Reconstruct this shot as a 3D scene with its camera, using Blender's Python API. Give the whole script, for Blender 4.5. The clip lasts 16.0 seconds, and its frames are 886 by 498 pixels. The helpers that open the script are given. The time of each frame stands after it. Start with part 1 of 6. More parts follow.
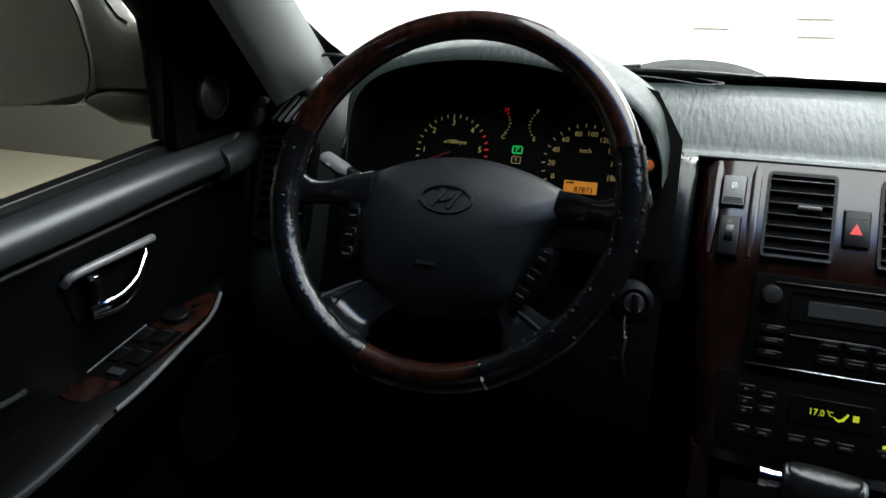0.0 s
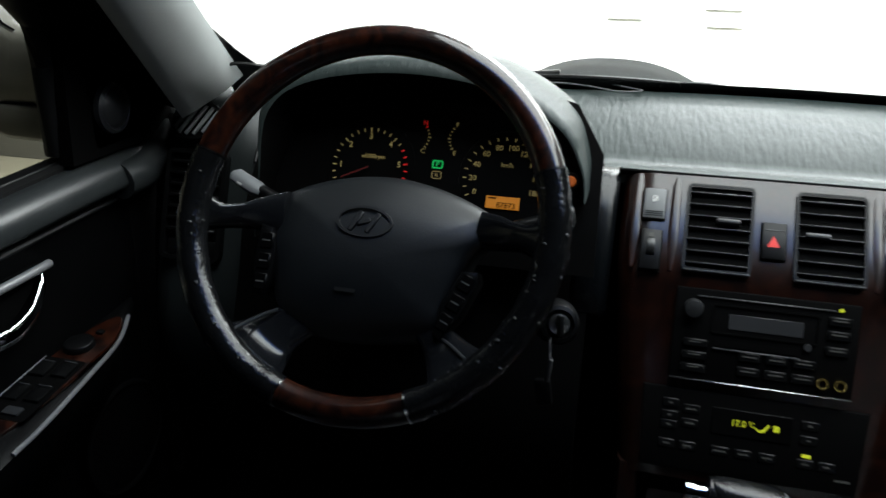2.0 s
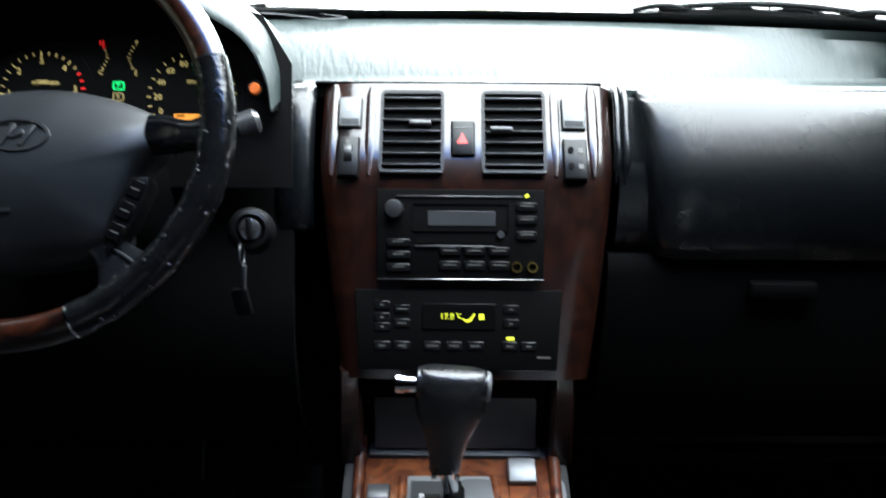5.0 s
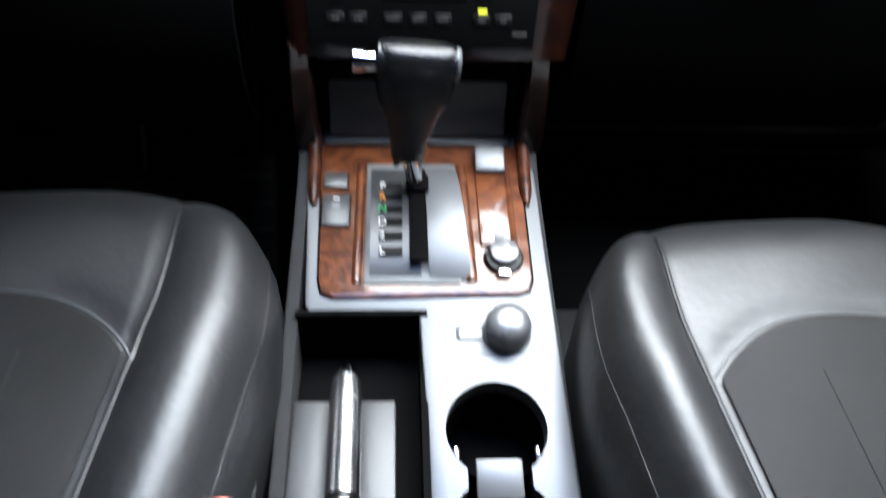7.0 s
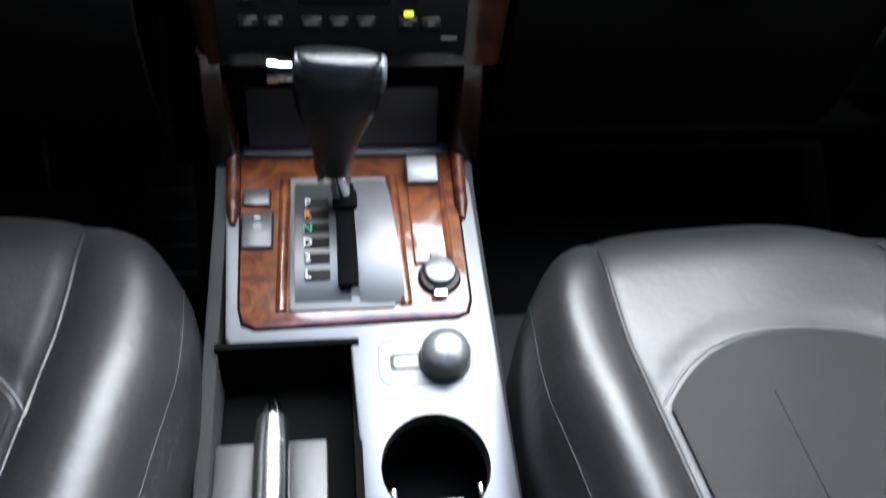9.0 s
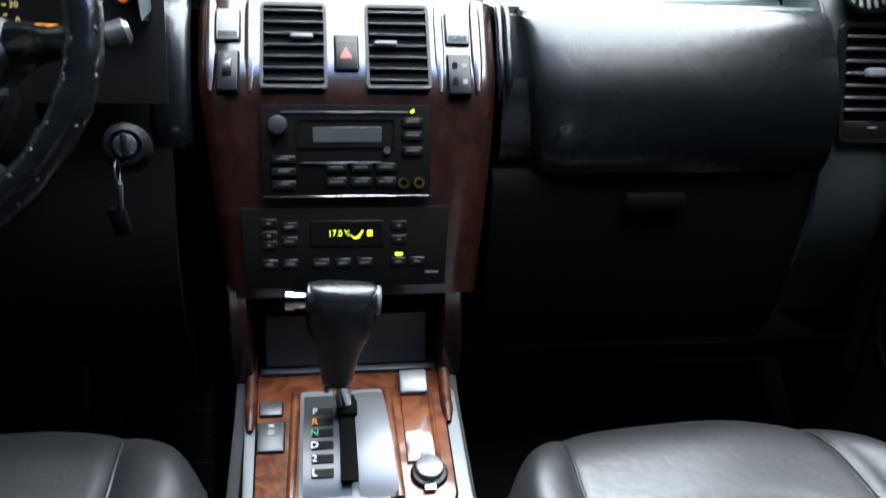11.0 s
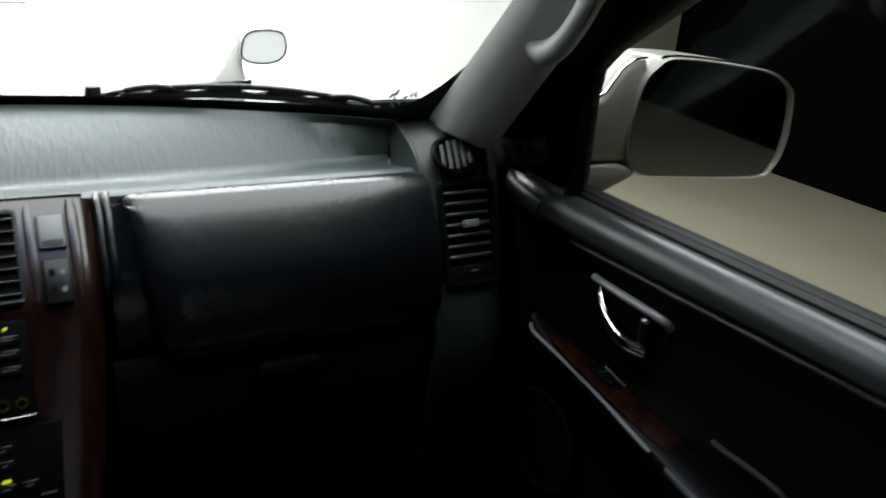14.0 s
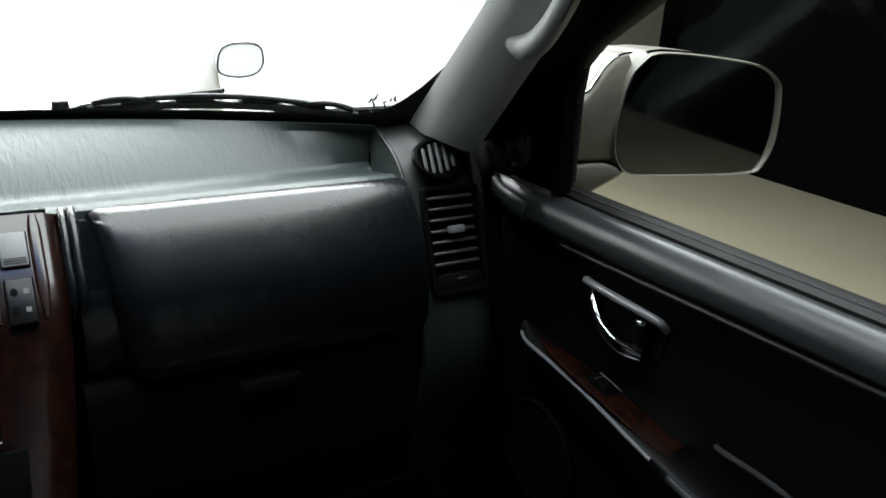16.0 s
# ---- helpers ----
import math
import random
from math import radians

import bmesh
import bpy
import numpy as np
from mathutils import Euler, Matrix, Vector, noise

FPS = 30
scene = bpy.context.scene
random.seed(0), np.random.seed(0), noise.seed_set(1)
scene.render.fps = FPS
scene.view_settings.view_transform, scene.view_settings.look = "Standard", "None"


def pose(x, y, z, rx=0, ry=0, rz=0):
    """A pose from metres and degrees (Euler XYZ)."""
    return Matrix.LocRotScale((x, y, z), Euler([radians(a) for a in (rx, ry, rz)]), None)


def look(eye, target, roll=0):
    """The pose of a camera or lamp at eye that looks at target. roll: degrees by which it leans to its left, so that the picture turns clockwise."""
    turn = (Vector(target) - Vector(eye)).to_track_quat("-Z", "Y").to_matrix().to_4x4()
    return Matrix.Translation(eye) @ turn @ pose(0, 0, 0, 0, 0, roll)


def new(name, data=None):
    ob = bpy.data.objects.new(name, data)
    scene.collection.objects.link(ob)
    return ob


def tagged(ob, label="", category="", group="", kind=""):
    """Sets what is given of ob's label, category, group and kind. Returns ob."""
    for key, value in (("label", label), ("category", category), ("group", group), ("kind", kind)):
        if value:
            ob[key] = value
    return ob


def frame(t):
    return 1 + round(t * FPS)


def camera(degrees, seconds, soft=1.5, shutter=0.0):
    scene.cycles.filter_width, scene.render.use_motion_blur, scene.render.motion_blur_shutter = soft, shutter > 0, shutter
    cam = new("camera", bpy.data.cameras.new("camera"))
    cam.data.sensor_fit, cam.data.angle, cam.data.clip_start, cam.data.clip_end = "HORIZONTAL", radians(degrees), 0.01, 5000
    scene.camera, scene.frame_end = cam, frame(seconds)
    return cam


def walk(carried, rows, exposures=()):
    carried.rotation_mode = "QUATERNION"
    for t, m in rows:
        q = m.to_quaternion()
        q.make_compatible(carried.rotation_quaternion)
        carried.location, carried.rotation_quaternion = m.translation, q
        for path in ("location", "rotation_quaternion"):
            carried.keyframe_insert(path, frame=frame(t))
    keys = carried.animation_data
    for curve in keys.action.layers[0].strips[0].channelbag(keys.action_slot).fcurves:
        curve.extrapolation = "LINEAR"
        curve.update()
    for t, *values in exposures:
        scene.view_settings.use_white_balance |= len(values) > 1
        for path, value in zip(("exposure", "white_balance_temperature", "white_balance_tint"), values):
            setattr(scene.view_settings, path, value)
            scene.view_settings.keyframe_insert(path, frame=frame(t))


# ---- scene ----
cam = camera(58.6, 16.0, shutter=1.0)
PATH = [
    (0, (-0.123, -0.851, 1.413), (-0.788, 0.900, 0.713), -0.0),
    (0.5, (-0.137, -0.833, 1.424), (-0.779, 0.922, 0.713), 0.0),
    (1, (-0.143, -0.814, 1.425), (-0.737, 0.958, 0.713), 0.4),
    (1.5, (-0.138, -0.798, 1.428), (-0.675, 0.984, 0.696), 0.6),
    (2, (-0.133, -0.813, 1.437), (-0.610, 0.986, 0.704), 0.7),
    (2.5, (-0.112, -0.848, 1.438), (-0.526, 0.972, 0.721), 0.8),
    (3, (-0.068, -0.844, 1.426), (-0.380, 0.999, 0.715), 0.4),
    (3.2, (-0.050, -0.852, 1.403), (-0.335, 1.014, 0.744), -0.8),
    (5.5, (-0.016, -0.815, 1.320), (0.031, 1.027, 0.541), 1.4),
    (5.8, (-0.014, -0.810, 1.304), (0.054, 0.972, 0.397), 1.4),
    (6, (-0.023, -0.797, 1.307), (0.066, 0.928, 0.298), 1.3),
    (6.2, (-0.033, -0.788, 1.305), (0.078, 0.878, 0.204), 1.9),
    (6.5, (-0.036, -0.779, 1.298), (0.074, 0.828, 0.112), 1.9),
    (7, (-0.030, -0.760, 1.281), (0.097, 0.716, -0.062), 3.4),
    (7.5, (-0.029, -0.742, 1.267), (0.132, 0.601, -0.207), 5.1),
    (8, (-0.024, -0.724, 1.273), (0.142, 0.568, -0.244), 5.2),
    (8.5, (-0.011, -0.688, 1.277), (0.195, 0.612, -0.230), 6.1),
    (8.7, (-0.014, -0.691, 1.272), (0.249, 0.650, -0.188), 6.3),
    (11, (-0.019, -0.833, 1.329), (0.261, 0.947, 0.461), 2.7),
    (11.5, (-0.028, -0.806, 1.431), (0.560, 0.879, 0.527), 6.2),
    (12, (-0.003, -0.815, 1.453), (0.797, 0.817, 0.617), 7.3),
    (12.5, (0.025, -0.817, 1.457), (0.880, 0.809, 0.667), 7.4),
    (13, (0.040, -0.812, 1.458), (0.939, 0.799, 0.686), 7.0),
    (13.5, (0.054, -0.814, 1.468), (0.982, 0.788, 0.712), 6.0),
    (14, (0.088, -0.819, 1.489), (1.031, 0.782, 0.747), 4.9),
    (14.5, (0.115, -0.821, 1.512), (1.065, 0.778, 0.775), 3.7),
    (15, (0.109, -0.802, 1.532), (1.071, 0.792, 0.803), 2.9),
    (15.5, (0.109, -0.801, 1.491), (1.071, 0.807, 0.791), 2.7),
    (16, (0.109, -0.797, 1.465), (1.079, 0.805, 0.764), 3.2),
]
EXPOSURES = [(0, -0.22, 6500, 9), (1.5, -0.25, 6500, 9), (2.5, -0.6, 6500, 8), (3.2, -0.72, 6500, 8), (5.3, 1.6, 6150, 9), (7.5, 1.55, 6350, 12), (8.7, 1.5, 6350, 13), (11.0, 1.6, 6150, 10), (12.0, 0.3, 6500, 10), (12.6, -0.08, 6500, 10), (14.0, -0.25, 6500, 9), (14.5, -0.66, 6500, 9), (15.0, -1.15, 6500, 9), (15.5, -0.82, 6500, 9), (16, 0.05, 6500, 9)]
walk(cam, [(t, look(eye, target, roll)) for t, eye, target, roll in PATH], EXPOSURES)

# ---------------------------------------------------------------- world and lamps
world = bpy.data.worlds.new("world")
scene.world = world
world.use_nodes = True
world.node_tree.nodes["Background"].inputs["Color"].default_value = (0.9, 0.95, 1.0, 1)
world.node_tree.nodes["Background"].inputs["Strength"].default_value = 0.002


def area_lamp(name, m, sx, sy, watts, colour):
    data = bpy.data.lights.new(name, "AREA")
    data.shape, data.size, data.size_y, data.energy, data.color = "RECTANGLE", sx, sy, watts, colour
    ob = new(name, data)
    ob.matrix_world = m
    return ob


# the garage's ceiling light panels: a dim one over the cabin, a bright one over the bonnet
area_lamp("ceiling_lamp", look((0.64, -0.12, 2.74), (0.64, -0.07, 0.0)), 2.28, 1.62, 117, (0.93, 0.985, 1.0))
area_lamp("bonnet_lamp", look((0.85, 1.50, 2.74), (0.85, 1.49, 0.0)), 2.0, 1.1, 145, (0.93, 0.985, 1.0))
# unseen strip lamp, added to keep the front wall white
area_lamp("added_wall_lamp", look((-0.9, 2.45, 2.70), (-0.9, 3.1, 0.6)), 4.8, 0.5, 430, (0.95, 0.99, 1.0))


# ---------------------------------------------------------------- building helpers
def thing(name, label, category, at=(0, 0, 0), group="", kind=""):
    ob = new(name)
    ob.empty_display_size = 0.05
    ob.location = at
    return tagged(ob, label, category, group, kind)


def part(name, bm, material, parent=None, label="", sharp=38):
    me = bpy.data.meshes.new(name)
    bmesh.ops.recalc_face_normals(bm, faces=bm.faces)
    for f in bm.faces:
        f.smooth = True
    bm.to_mesh(me)
    bm.free()
    me.set_sharp_from_angle(angle=radians(sharp))
    me.materials.append(material)
    ob = new(name, me)
    if parent:
        ob.parent = parent
        top = parent
        while top.parent:
            top = top.parent
        ob.matrix_parent_inverse = Matrix.Translation(-top.location) if parent == top else Matrix.Identity(4)
    if label:
        ob["label"] = label
    return ob


def solo(name, bm, material, label, category, group="", kind="", sharp=38):
    return tagged(part(name, bm, material, None, "", sharp), label, category, group, kind)


def merge(bm, other):
    me = bpy.data.meshes.new("tmp")
    other.to_mesh(me)
    other.free()
    bm.from_mesh(me)
    bpy.data.meshes.remove(me)
    return bm


def box(size, m=Matrix(), bevel=0.0, seg=2, bm=None):
    b = bmesh.new()
    bmesh.ops.create_cube(b, size=1.0)
    bmesh.ops.transform(b, matrix=Matrix.Diagonal((*size, 1)), verts=b.verts)
    if bevel:
        bmesh.ops.bevel(b, geom=list(b.edges), offset=bevel, segments=seg, profile=0.5, affect="EDGES")
    bmesh.ops.transform(b, matrix=m, verts=b.verts)
    return merge(bm, b) if bm else b


def cyl(r0, r1, h, m=Matrix(), seg=24, bevel=0.0, bm=None):
    """A cone or cylinder along z from 0 to h."""
    b = bmesh.new()
    bmesh.ops.create_cone(b, cap_ends=True, segments=seg, radius1=r0, radius2=r1, depth=h)
    bmesh.ops.transform(b, matrix=Matrix.Translation((0, 0, h / 2)), verts=b.verts)
    if bevel:
        rims = [e for e in b.edges if abs(e.verts[0].co.z - e.verts[1].co.z) < 1e-6]
        bmesh.ops.bevel(b, geom=rims, offset=bevel, segments=2, profile=0.5, affect="EDGES")
    bmesh.ops.transform(b, matrix=m, verts=b.verts)
    return merge(bm, b) if bm else b


def prism(pts, w0, w1, m=Matrix(), bevel=0.0, seg=2, bm=None):
    """A polygon in the local xy plane, extruded from z = w0 to w1; its top rim is bevelled."""
    b = bmesh.new()
    low = [b.verts.new((x, y, w0)) for x, y in pts]
    f = b.faces.new(low)
    up = bmesh.ops.extrude_face_region(b, geom=[f])["geom"]
    vs = [g for g in up if isinstance(g, bmesh.types.BMVert)]
    bmesh.ops.translate(b, vec=(0, 0, w1 - w0), verts=vs)
    if bevel:
        rim = [e for e in b.edges if all(abs(v.co.z - w1) < 1e-7 for v in e.verts)]
        bmesh.ops.bevel(b, geom=rim, offset=bevel, segments=seg, profile=0.5, affect="EDGES")
    bmesh.ops.transform(b, matrix=m, verts=b.verts)
    return merge(bm, b) if bm else b


def loft(rings, closed=False, cap=False, bm=None):
    """Quads between rings of equally many points; closed joins each ring's ends."""
    b = bm or bmesh.new()
    rows = [[b.verts.new(p) for p in r] for r in rings]
    n = len(rows[0])
    for a, c in zip(rows, rows[1:]):
        for i in range(n if closed else n - 1):
            j = (i + 1) % n
            b.faces.new((a[i], a[j], c[j], c[i]))
    if cap:
        b.faces.new(rows[0])
        b.faces.new(list(reversed(rows[-1])))
    return b


def slab(b, depth, way=None):
    """Gives a sheet thickness: depth along its normals, or along way."""
    bmesh.ops.recalc_face_normals(b, faces=b.faces)
    b.normal_update()
    old = list(b.verts)
    twin = {v: b.verts.new(v.co + (Vector(way) if way else v.normal) * depth) for v in old}
    rim = [e for e in b.edges if len(e.link_faces) == 1]
    for f in list(b.faces):
        b.faces.new([twin[v] for v in reversed(f.verts)])
    for e in rim:
        v, w = e.verts
        b.faces.new((v, w, twin[w], twin[v]))
    return b


def curve(pts, n=8):
    """A smooth line through the points (Catmull-Rom)."""
    p = [Vector(q) for q in pts]
    p = [2 * p[0] - p[1]] + p + [2 * p[-1] - p[-2]]
    out = []
    for i in range(1, len(p) - 2):
        for k in range(n):
            t = k / n
            a, b, c, d = p[i - 1], p[i], p[i + 1], p[i + 2]
            out.append(0.5 * (2 * b + (c - a) * t + (2 * a - 5 * b + 4 * c - d) * t * t + (3 * b - a - 3 * c + d) * t ** 3))
    return out + [p[-2]]


def tube(pts, r, seg=10, bm=None, flat=1.0, up=(0, 0, 1), closed=False):
    """A round bar along the points; r: radius, or one for each point; flat squeezes it across up."""
    b = bm or bmesh.new()
    pts = [Vector(p) for p in pts]
    rings = []
    for i, p in enumerate(pts):
        d = (pts[min(i + 1, len(pts) - 1)] - pts[max(i - 1, 0)]).normalized()
        s = d.cross(Vector(up))
        s = s.normalized() if s.length > 1e-4 else Vector((1, 0, 0))
        u = s.cross(d)
        q = r[i] if isinstance(r, (list, tuple)) else r
        rings.append([p + q * (math.cos(2 * math.pi * k / seg) * s + flat * math.sin(2 * math.pi * k / seg) * u) for k in range(seg)])
    return loft(rings, True, True, b)


def arc(cx, cy, r, a0, a1, n):
    return [(cx + r * math.cos(radians(a0 + (a1 - a0) * i / n)), cy + r * math.sin(radians(a0 + (a1 - a0) * i / n))) for i in range(n + 1)]


def rrect(x0, y0, x1, y1, r, n=4):
    """A rectangle with rounded corners."""
    return arc(x1 - r, y1 - r, r, 0, 90, n) + arc(x0 + r, y1 - r, r, 90, 180, n) + arc(x0 + r, y0 + r, r, 180, 270, n) + arc(x1 - r, y0 + r, r, 270, 360, n)


def frame_ring(x0, y0, x1, y1, r, t, w0, w1, m=Matrix(), n=4):
    """A flat rounded frame of the width t."""
    outer, inner = rrect(x0, y0, x1, y1, r, n), rrect(x0 + t, y0 + t, x1 - t, y1 - t, max(r - t, 0.0006), n)
    rings = [[(x, y, w0) for x, y in outer], [(x, y, w1) for x, y in outer], [(x, y, w1) for x, y in inner], [(x, y, w0) for x, y in inner]]
    b = loft(rings, True)
    bmesh.ops.transform(b, matrix=m, verts=b.verts)
    return b


def plane_frame(origin, lean):
    """Local x to the right, y up along a face that leans back by lean degrees, z out of it towards the cabin."""
    a = radians(lean)
    return Matrix(((1, 0, 0, origin[0]), (0, math.sin(a), -math.cos(a), origin[1]), (0, math.cos(a), math.sin(a), origin[2]), (0, 0, 0, 1)))


def letters(name, words, size, m, material, parent, label="", depth=0.0003):
    data = bpy.data.curves.new(name, "FONT")
    data.body, data.size, data.extrude, data.align_x, data.align_y, data.resolution_u = words, size, depth, "CENTER", "CENTER", 2
    tmp = new(name, data)
    bpy.context.view_layer.update()
    me = bpy.data.meshes.new_from_object(tmp.evaluated_get(bpy.context.evaluated_depsgraph_get()))
    bpy.data.objects.remove(tmp)
    bpy.data.curves.remove(data)
    b = bmesh.new()
    b.from_mesh(me)
    bpy.data.meshes.remove(me)
    bmesh.ops.transform(b, matrix=m, verts=b.verts)
    return part(name, b, material, parent, label)


def T(x, y, z=0.0):
    return Matrix.Translation((x, y, z))


def spin(deg, axis="Z"):
    return Matrix.Rotation(radians(deg), 4, axis)


# ---------------------------------------------------------------- materials
def material(name, colour, rough, metal=0.0, dark=0.75, grain=120.0, bump=0.15, stretch=(1, 1, 1), coat=0.0, spots=18.0, spec=0.5, relief=0.0006, rvar=0.08):
    """A surface with a fine grain in its relief and broad wear in its colour and gloss."""
    mt = bpy.data.materials.new(name)
    mt.use_nodes = True
    nt = mt.node_tree
    p = nt.nodes["Principled BSDF"]
    p.inputs["Metallic"].default_value, p.inputs["Specular IOR Level"].default_value, p.inputs["Coat Weight"].default_value = metal, spec, coat
    p.inputs["Coat Roughness"].default_value = 0.06
    tc, mp = nt.nodes.new("ShaderNodeTexCoord"), nt.nodes.new("ShaderNodeMapping")
    mp.inputs["Scale"].default_value = stretch
    nt.links.new(tc.outputs["Object"], mp.inputs["Vector"])
    fine, broad = nt.nodes.new("ShaderNodeTexNoise"), nt.nodes.new("ShaderNodeTexNoise")
    fine.inputs["Scale"].default_value, fine.inputs["Detail"].default_value = grain, 4
    broad.inputs["Scale"].default_value, broad.inputs["Detail"].default_value = spots, 5
    nt.links.new(mp.outputs[0], fine.inputs["Vector"])
    nt.links.new(tc.outputs["Object"], broad.inputs["Vector"])
    mix = nt.nodes.new("ShaderNodeMix")
    mix.data_type = "RGBA"
    mix.inputs["A"].default_value = (*[c * dark for c in colour], 1)
    mix.inputs["B"].default_value = (*colour, 1)
    nt.links.new(broad.outputs["Fac"], mix.inputs["Factor"])
    nt.links.new(mix.outputs["Result"], p.inputs["Base Color"])
    rr = nt.nodes.new("ShaderNodeMapRange")
    rr.inputs["To Min"].default_value, rr.inputs["To Max"].default_value = max(rough - rvar, 0.02), rough + rvar
    nt.links.new(broad.outputs["Fac"], rr.inputs["Value"])
    nt.links.new(rr.outputs["Result"], p.inputs["Roughness"])
    if bump:
        bp = nt.nodes.new("ShaderNodeBump")
        bp.inputs["Strength"].default_value, bp.inputs["Distance"].default_value = bump, relief
        nt.links.new(fine.outputs["Fac"], bp.inputs["Height"])
        nt.links.new(bp.outputs["Normal"], p.inputs["Normal"])
    return mt


def burl(name, deep, light, scale, coat=1.0, haze=0.075):
    """Lacquered burl veneer: swirled dark figure under a clear coat."""
    mt = bpy.data.materials.new(name)
    mt.use_nodes = True
    nt = mt.node_tree
    p = nt.nodes["Principled BSDF"]
    p.inputs["Roughness"].default_value, p.inputs["Coat Weight"].default_value, p.inputs["Coat Roughness"].default_value = 0.38, coat, haze
    p.inputs["Specular IOR Level"].default_value = 0.15
    tc = nt.nodes.new("ShaderNodeTexCoord")
    swirl, fleck = nt.nodes.new("ShaderNodeTexNoise"), nt.nodes.new("ShaderNodeTexNoise")
    swirl.inputs["Scale"].default_value, swirl.inputs["Detail"].default_value, swirl.inputs["Distortion"].default_value = scale, 6, 2.2
    fleck.inputs["Scale"].default_value, fleck.inputs["Detail"].default_value = scale * 9, 3
    ramp = nt.nodes.new("ShaderNodeValToRGB")
    ramp.color_ramp.elements[0].position, ramp.color_ramp.elements[0].color = 0.40, (*deep, 1)
    ramp.color_ramp.elements[1].position, ramp.color_ramp.elements[1].color = 0.64, (*light, 1)
    mul = nt.nodes.new("ShaderNodeMix")
    mul.data_type, mul.blend_type = "RGBA", "MULTIPLY"
    mul.inputs["Factor"].default_value = 0.45
    nt.links.new(tc.outputs["Object"], swirl.inputs["Vector"])
    nt.links.new(tc.outputs["Object"], fleck.inputs["Vector"])
    nt.links.new(swirl.outputs["Fac"], ramp.inputs["Fac"])
    nt.links.new(ramp.outputs["Color"], mul.inputs["A"])
    nt.links.new(fleck.outputs["Color"], mul.inputs["B"])
    nt.links.new(mul.outputs["Result"], p.inputs["Base Color"])
    return mt


def lit(name, colour, strength):
    mt = bpy.data.materials.new(name)
    mt.use_nodes = True
    p = mt.node_tree.nodes["Principled BSDF"]
    p.inputs["Base Color"].default_value = (*[c * 0.3 for c in colour], 1)
    p.inputs["Emission Color"].default_value, p.inputs["Emission Strength"].default_value = (*colour, 1), strength
    return mt


def clear(name, tint, mirror=0.04, gloss=1.0):
    """A thin pane: what is behind shows through, and it mirrors a little."""
    mt = bpy.data.materials.new(name)
    mt.use_nodes = True
    nt = mt.node_tree
    nt.nodes.remove(nt.nodes["Principled BSDF"])
    tr, gl, mx = (nt.nodes.new(k) for k in ("ShaderNodeBsdfTransparent", "ShaderNodeBsdfGlossy", "ShaderNodeMixShader"))
    tr.inputs["Color"].default_value = (*tint, 1)
    gl.inputs["Roughness"].default_value = 0.0
    gl.inputs["Color"].default_value = (gloss, gloss, gloss, 1)
    mx.inputs["Fac"].default_value = mirror
    nt.links.new(tr.outputs[0], mx.inputs[1])
    nt.links.new(gl.outputs[0], mx.inputs[2])
    nt.links.new(mx.outputs[0], nt.nodes["Material Output"].inputs["Surface"])
    return mt


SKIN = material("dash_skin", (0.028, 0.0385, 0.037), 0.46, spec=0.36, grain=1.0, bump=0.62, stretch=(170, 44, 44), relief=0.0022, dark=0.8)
# the pad's grained skin in near-black: shade of the rearward face painted in
ROLL_SHADE = material("airbag_skin_shade", (0.0018, 0.0026, 0.0034), 0.27, rvar=0.03, spec=0.42, grain=1.0, bump=0.22, stretch=(230, 60, 60), relief=0.0016, dark=0.8)
CORNER = material("corner_skin", (0.014, 0.0178, 0.0180), 0.42, grain=420, bump=0.3, spec=0.4)
TRIM = material("black_plastic", (0.0036, 0.0038, 0.004), 0.32, grain=900, bump=0.12, spec=0.2)
SOFT = material("soft_plastic", (0.010, 0.0108, 0.0112), 0.44, grain=700, bump=0.2)
DOOR = material("door_plastic", (0.0026, 0.0028, 0.003), 0.45, grain=700, bump=0.2, spec=0.12)
# far below real black plastic: stands in for shade on the lower dash
BLACK_AND_SHADE = material("matt_black_and_shade", (0.003, 0.003, 0.003), 0.75, grain=500, bump=0.1, spec=0.03)
GREY = material("grey_plastic", (0.14, 0.147, 0.15), 0.5, grain=900, bump=0.12)
BRIGHT = material("satin_bright", (0.24, 0.245, 0.25), 0.34, metal=0.25, grain=900, bump=0.05, dark=0.85)
PLATE = material("brake_plate", (0.035, 0.036, 0.037), 0.4, grain=700, bump=0.15)
STRIP = material("wall_strip", (0.68, 0.69, 0.68), 0.5, grain=900, bump=0.12)
KNOB = material("knob_grey", (0.16, 0.162, 0.166), 0.26, metal=0.4, grain=900, bump=0.03)
KNOB_DARK = material("stalk_knob", (0.03, 0.031, 0.032), 0.3, grain=900, bump=0.05)
SLAT = material("vent_plastic", (0.034, 0.0355, 0.0375), 0.36, grain=900, bump=0.05)
PILLAR = material("pillar_cover", (0.56, 0.585, 0.575), 0.62, grain=1400, bump=0.3)
HANDLE = material("handle_grey", (0.40, 0.42, 0.415), 0.42, grain=1400, bump=0.15)
PANEL = material("gauge_panel", (0.002, 0.002, 0.002), 0.4, bump=0, spec=0.1)
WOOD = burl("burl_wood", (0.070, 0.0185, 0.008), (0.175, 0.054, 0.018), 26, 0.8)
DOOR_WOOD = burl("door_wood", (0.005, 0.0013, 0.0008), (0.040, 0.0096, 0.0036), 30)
HORN_WOOD = burl("horn_wood", (0.026, 0.0065, 0.0035), (0.10, 0.028, 0.011), 38, 0.1)
# console burl darkened: the shade on the rear-facing stack is in the colour
FASCIA_WOOD_SHADE = burl("fascia_wood_shade", (0.0065, 0.0016, 0.0008), (0.0165, 0.0041, 0.0017), 24, 1.0, 0.15)
RIM_WOOD = burl("wheel_wood", (0.006, 0.0015, 0.0008), (0.036, 0.0090, 0.0034), 34)
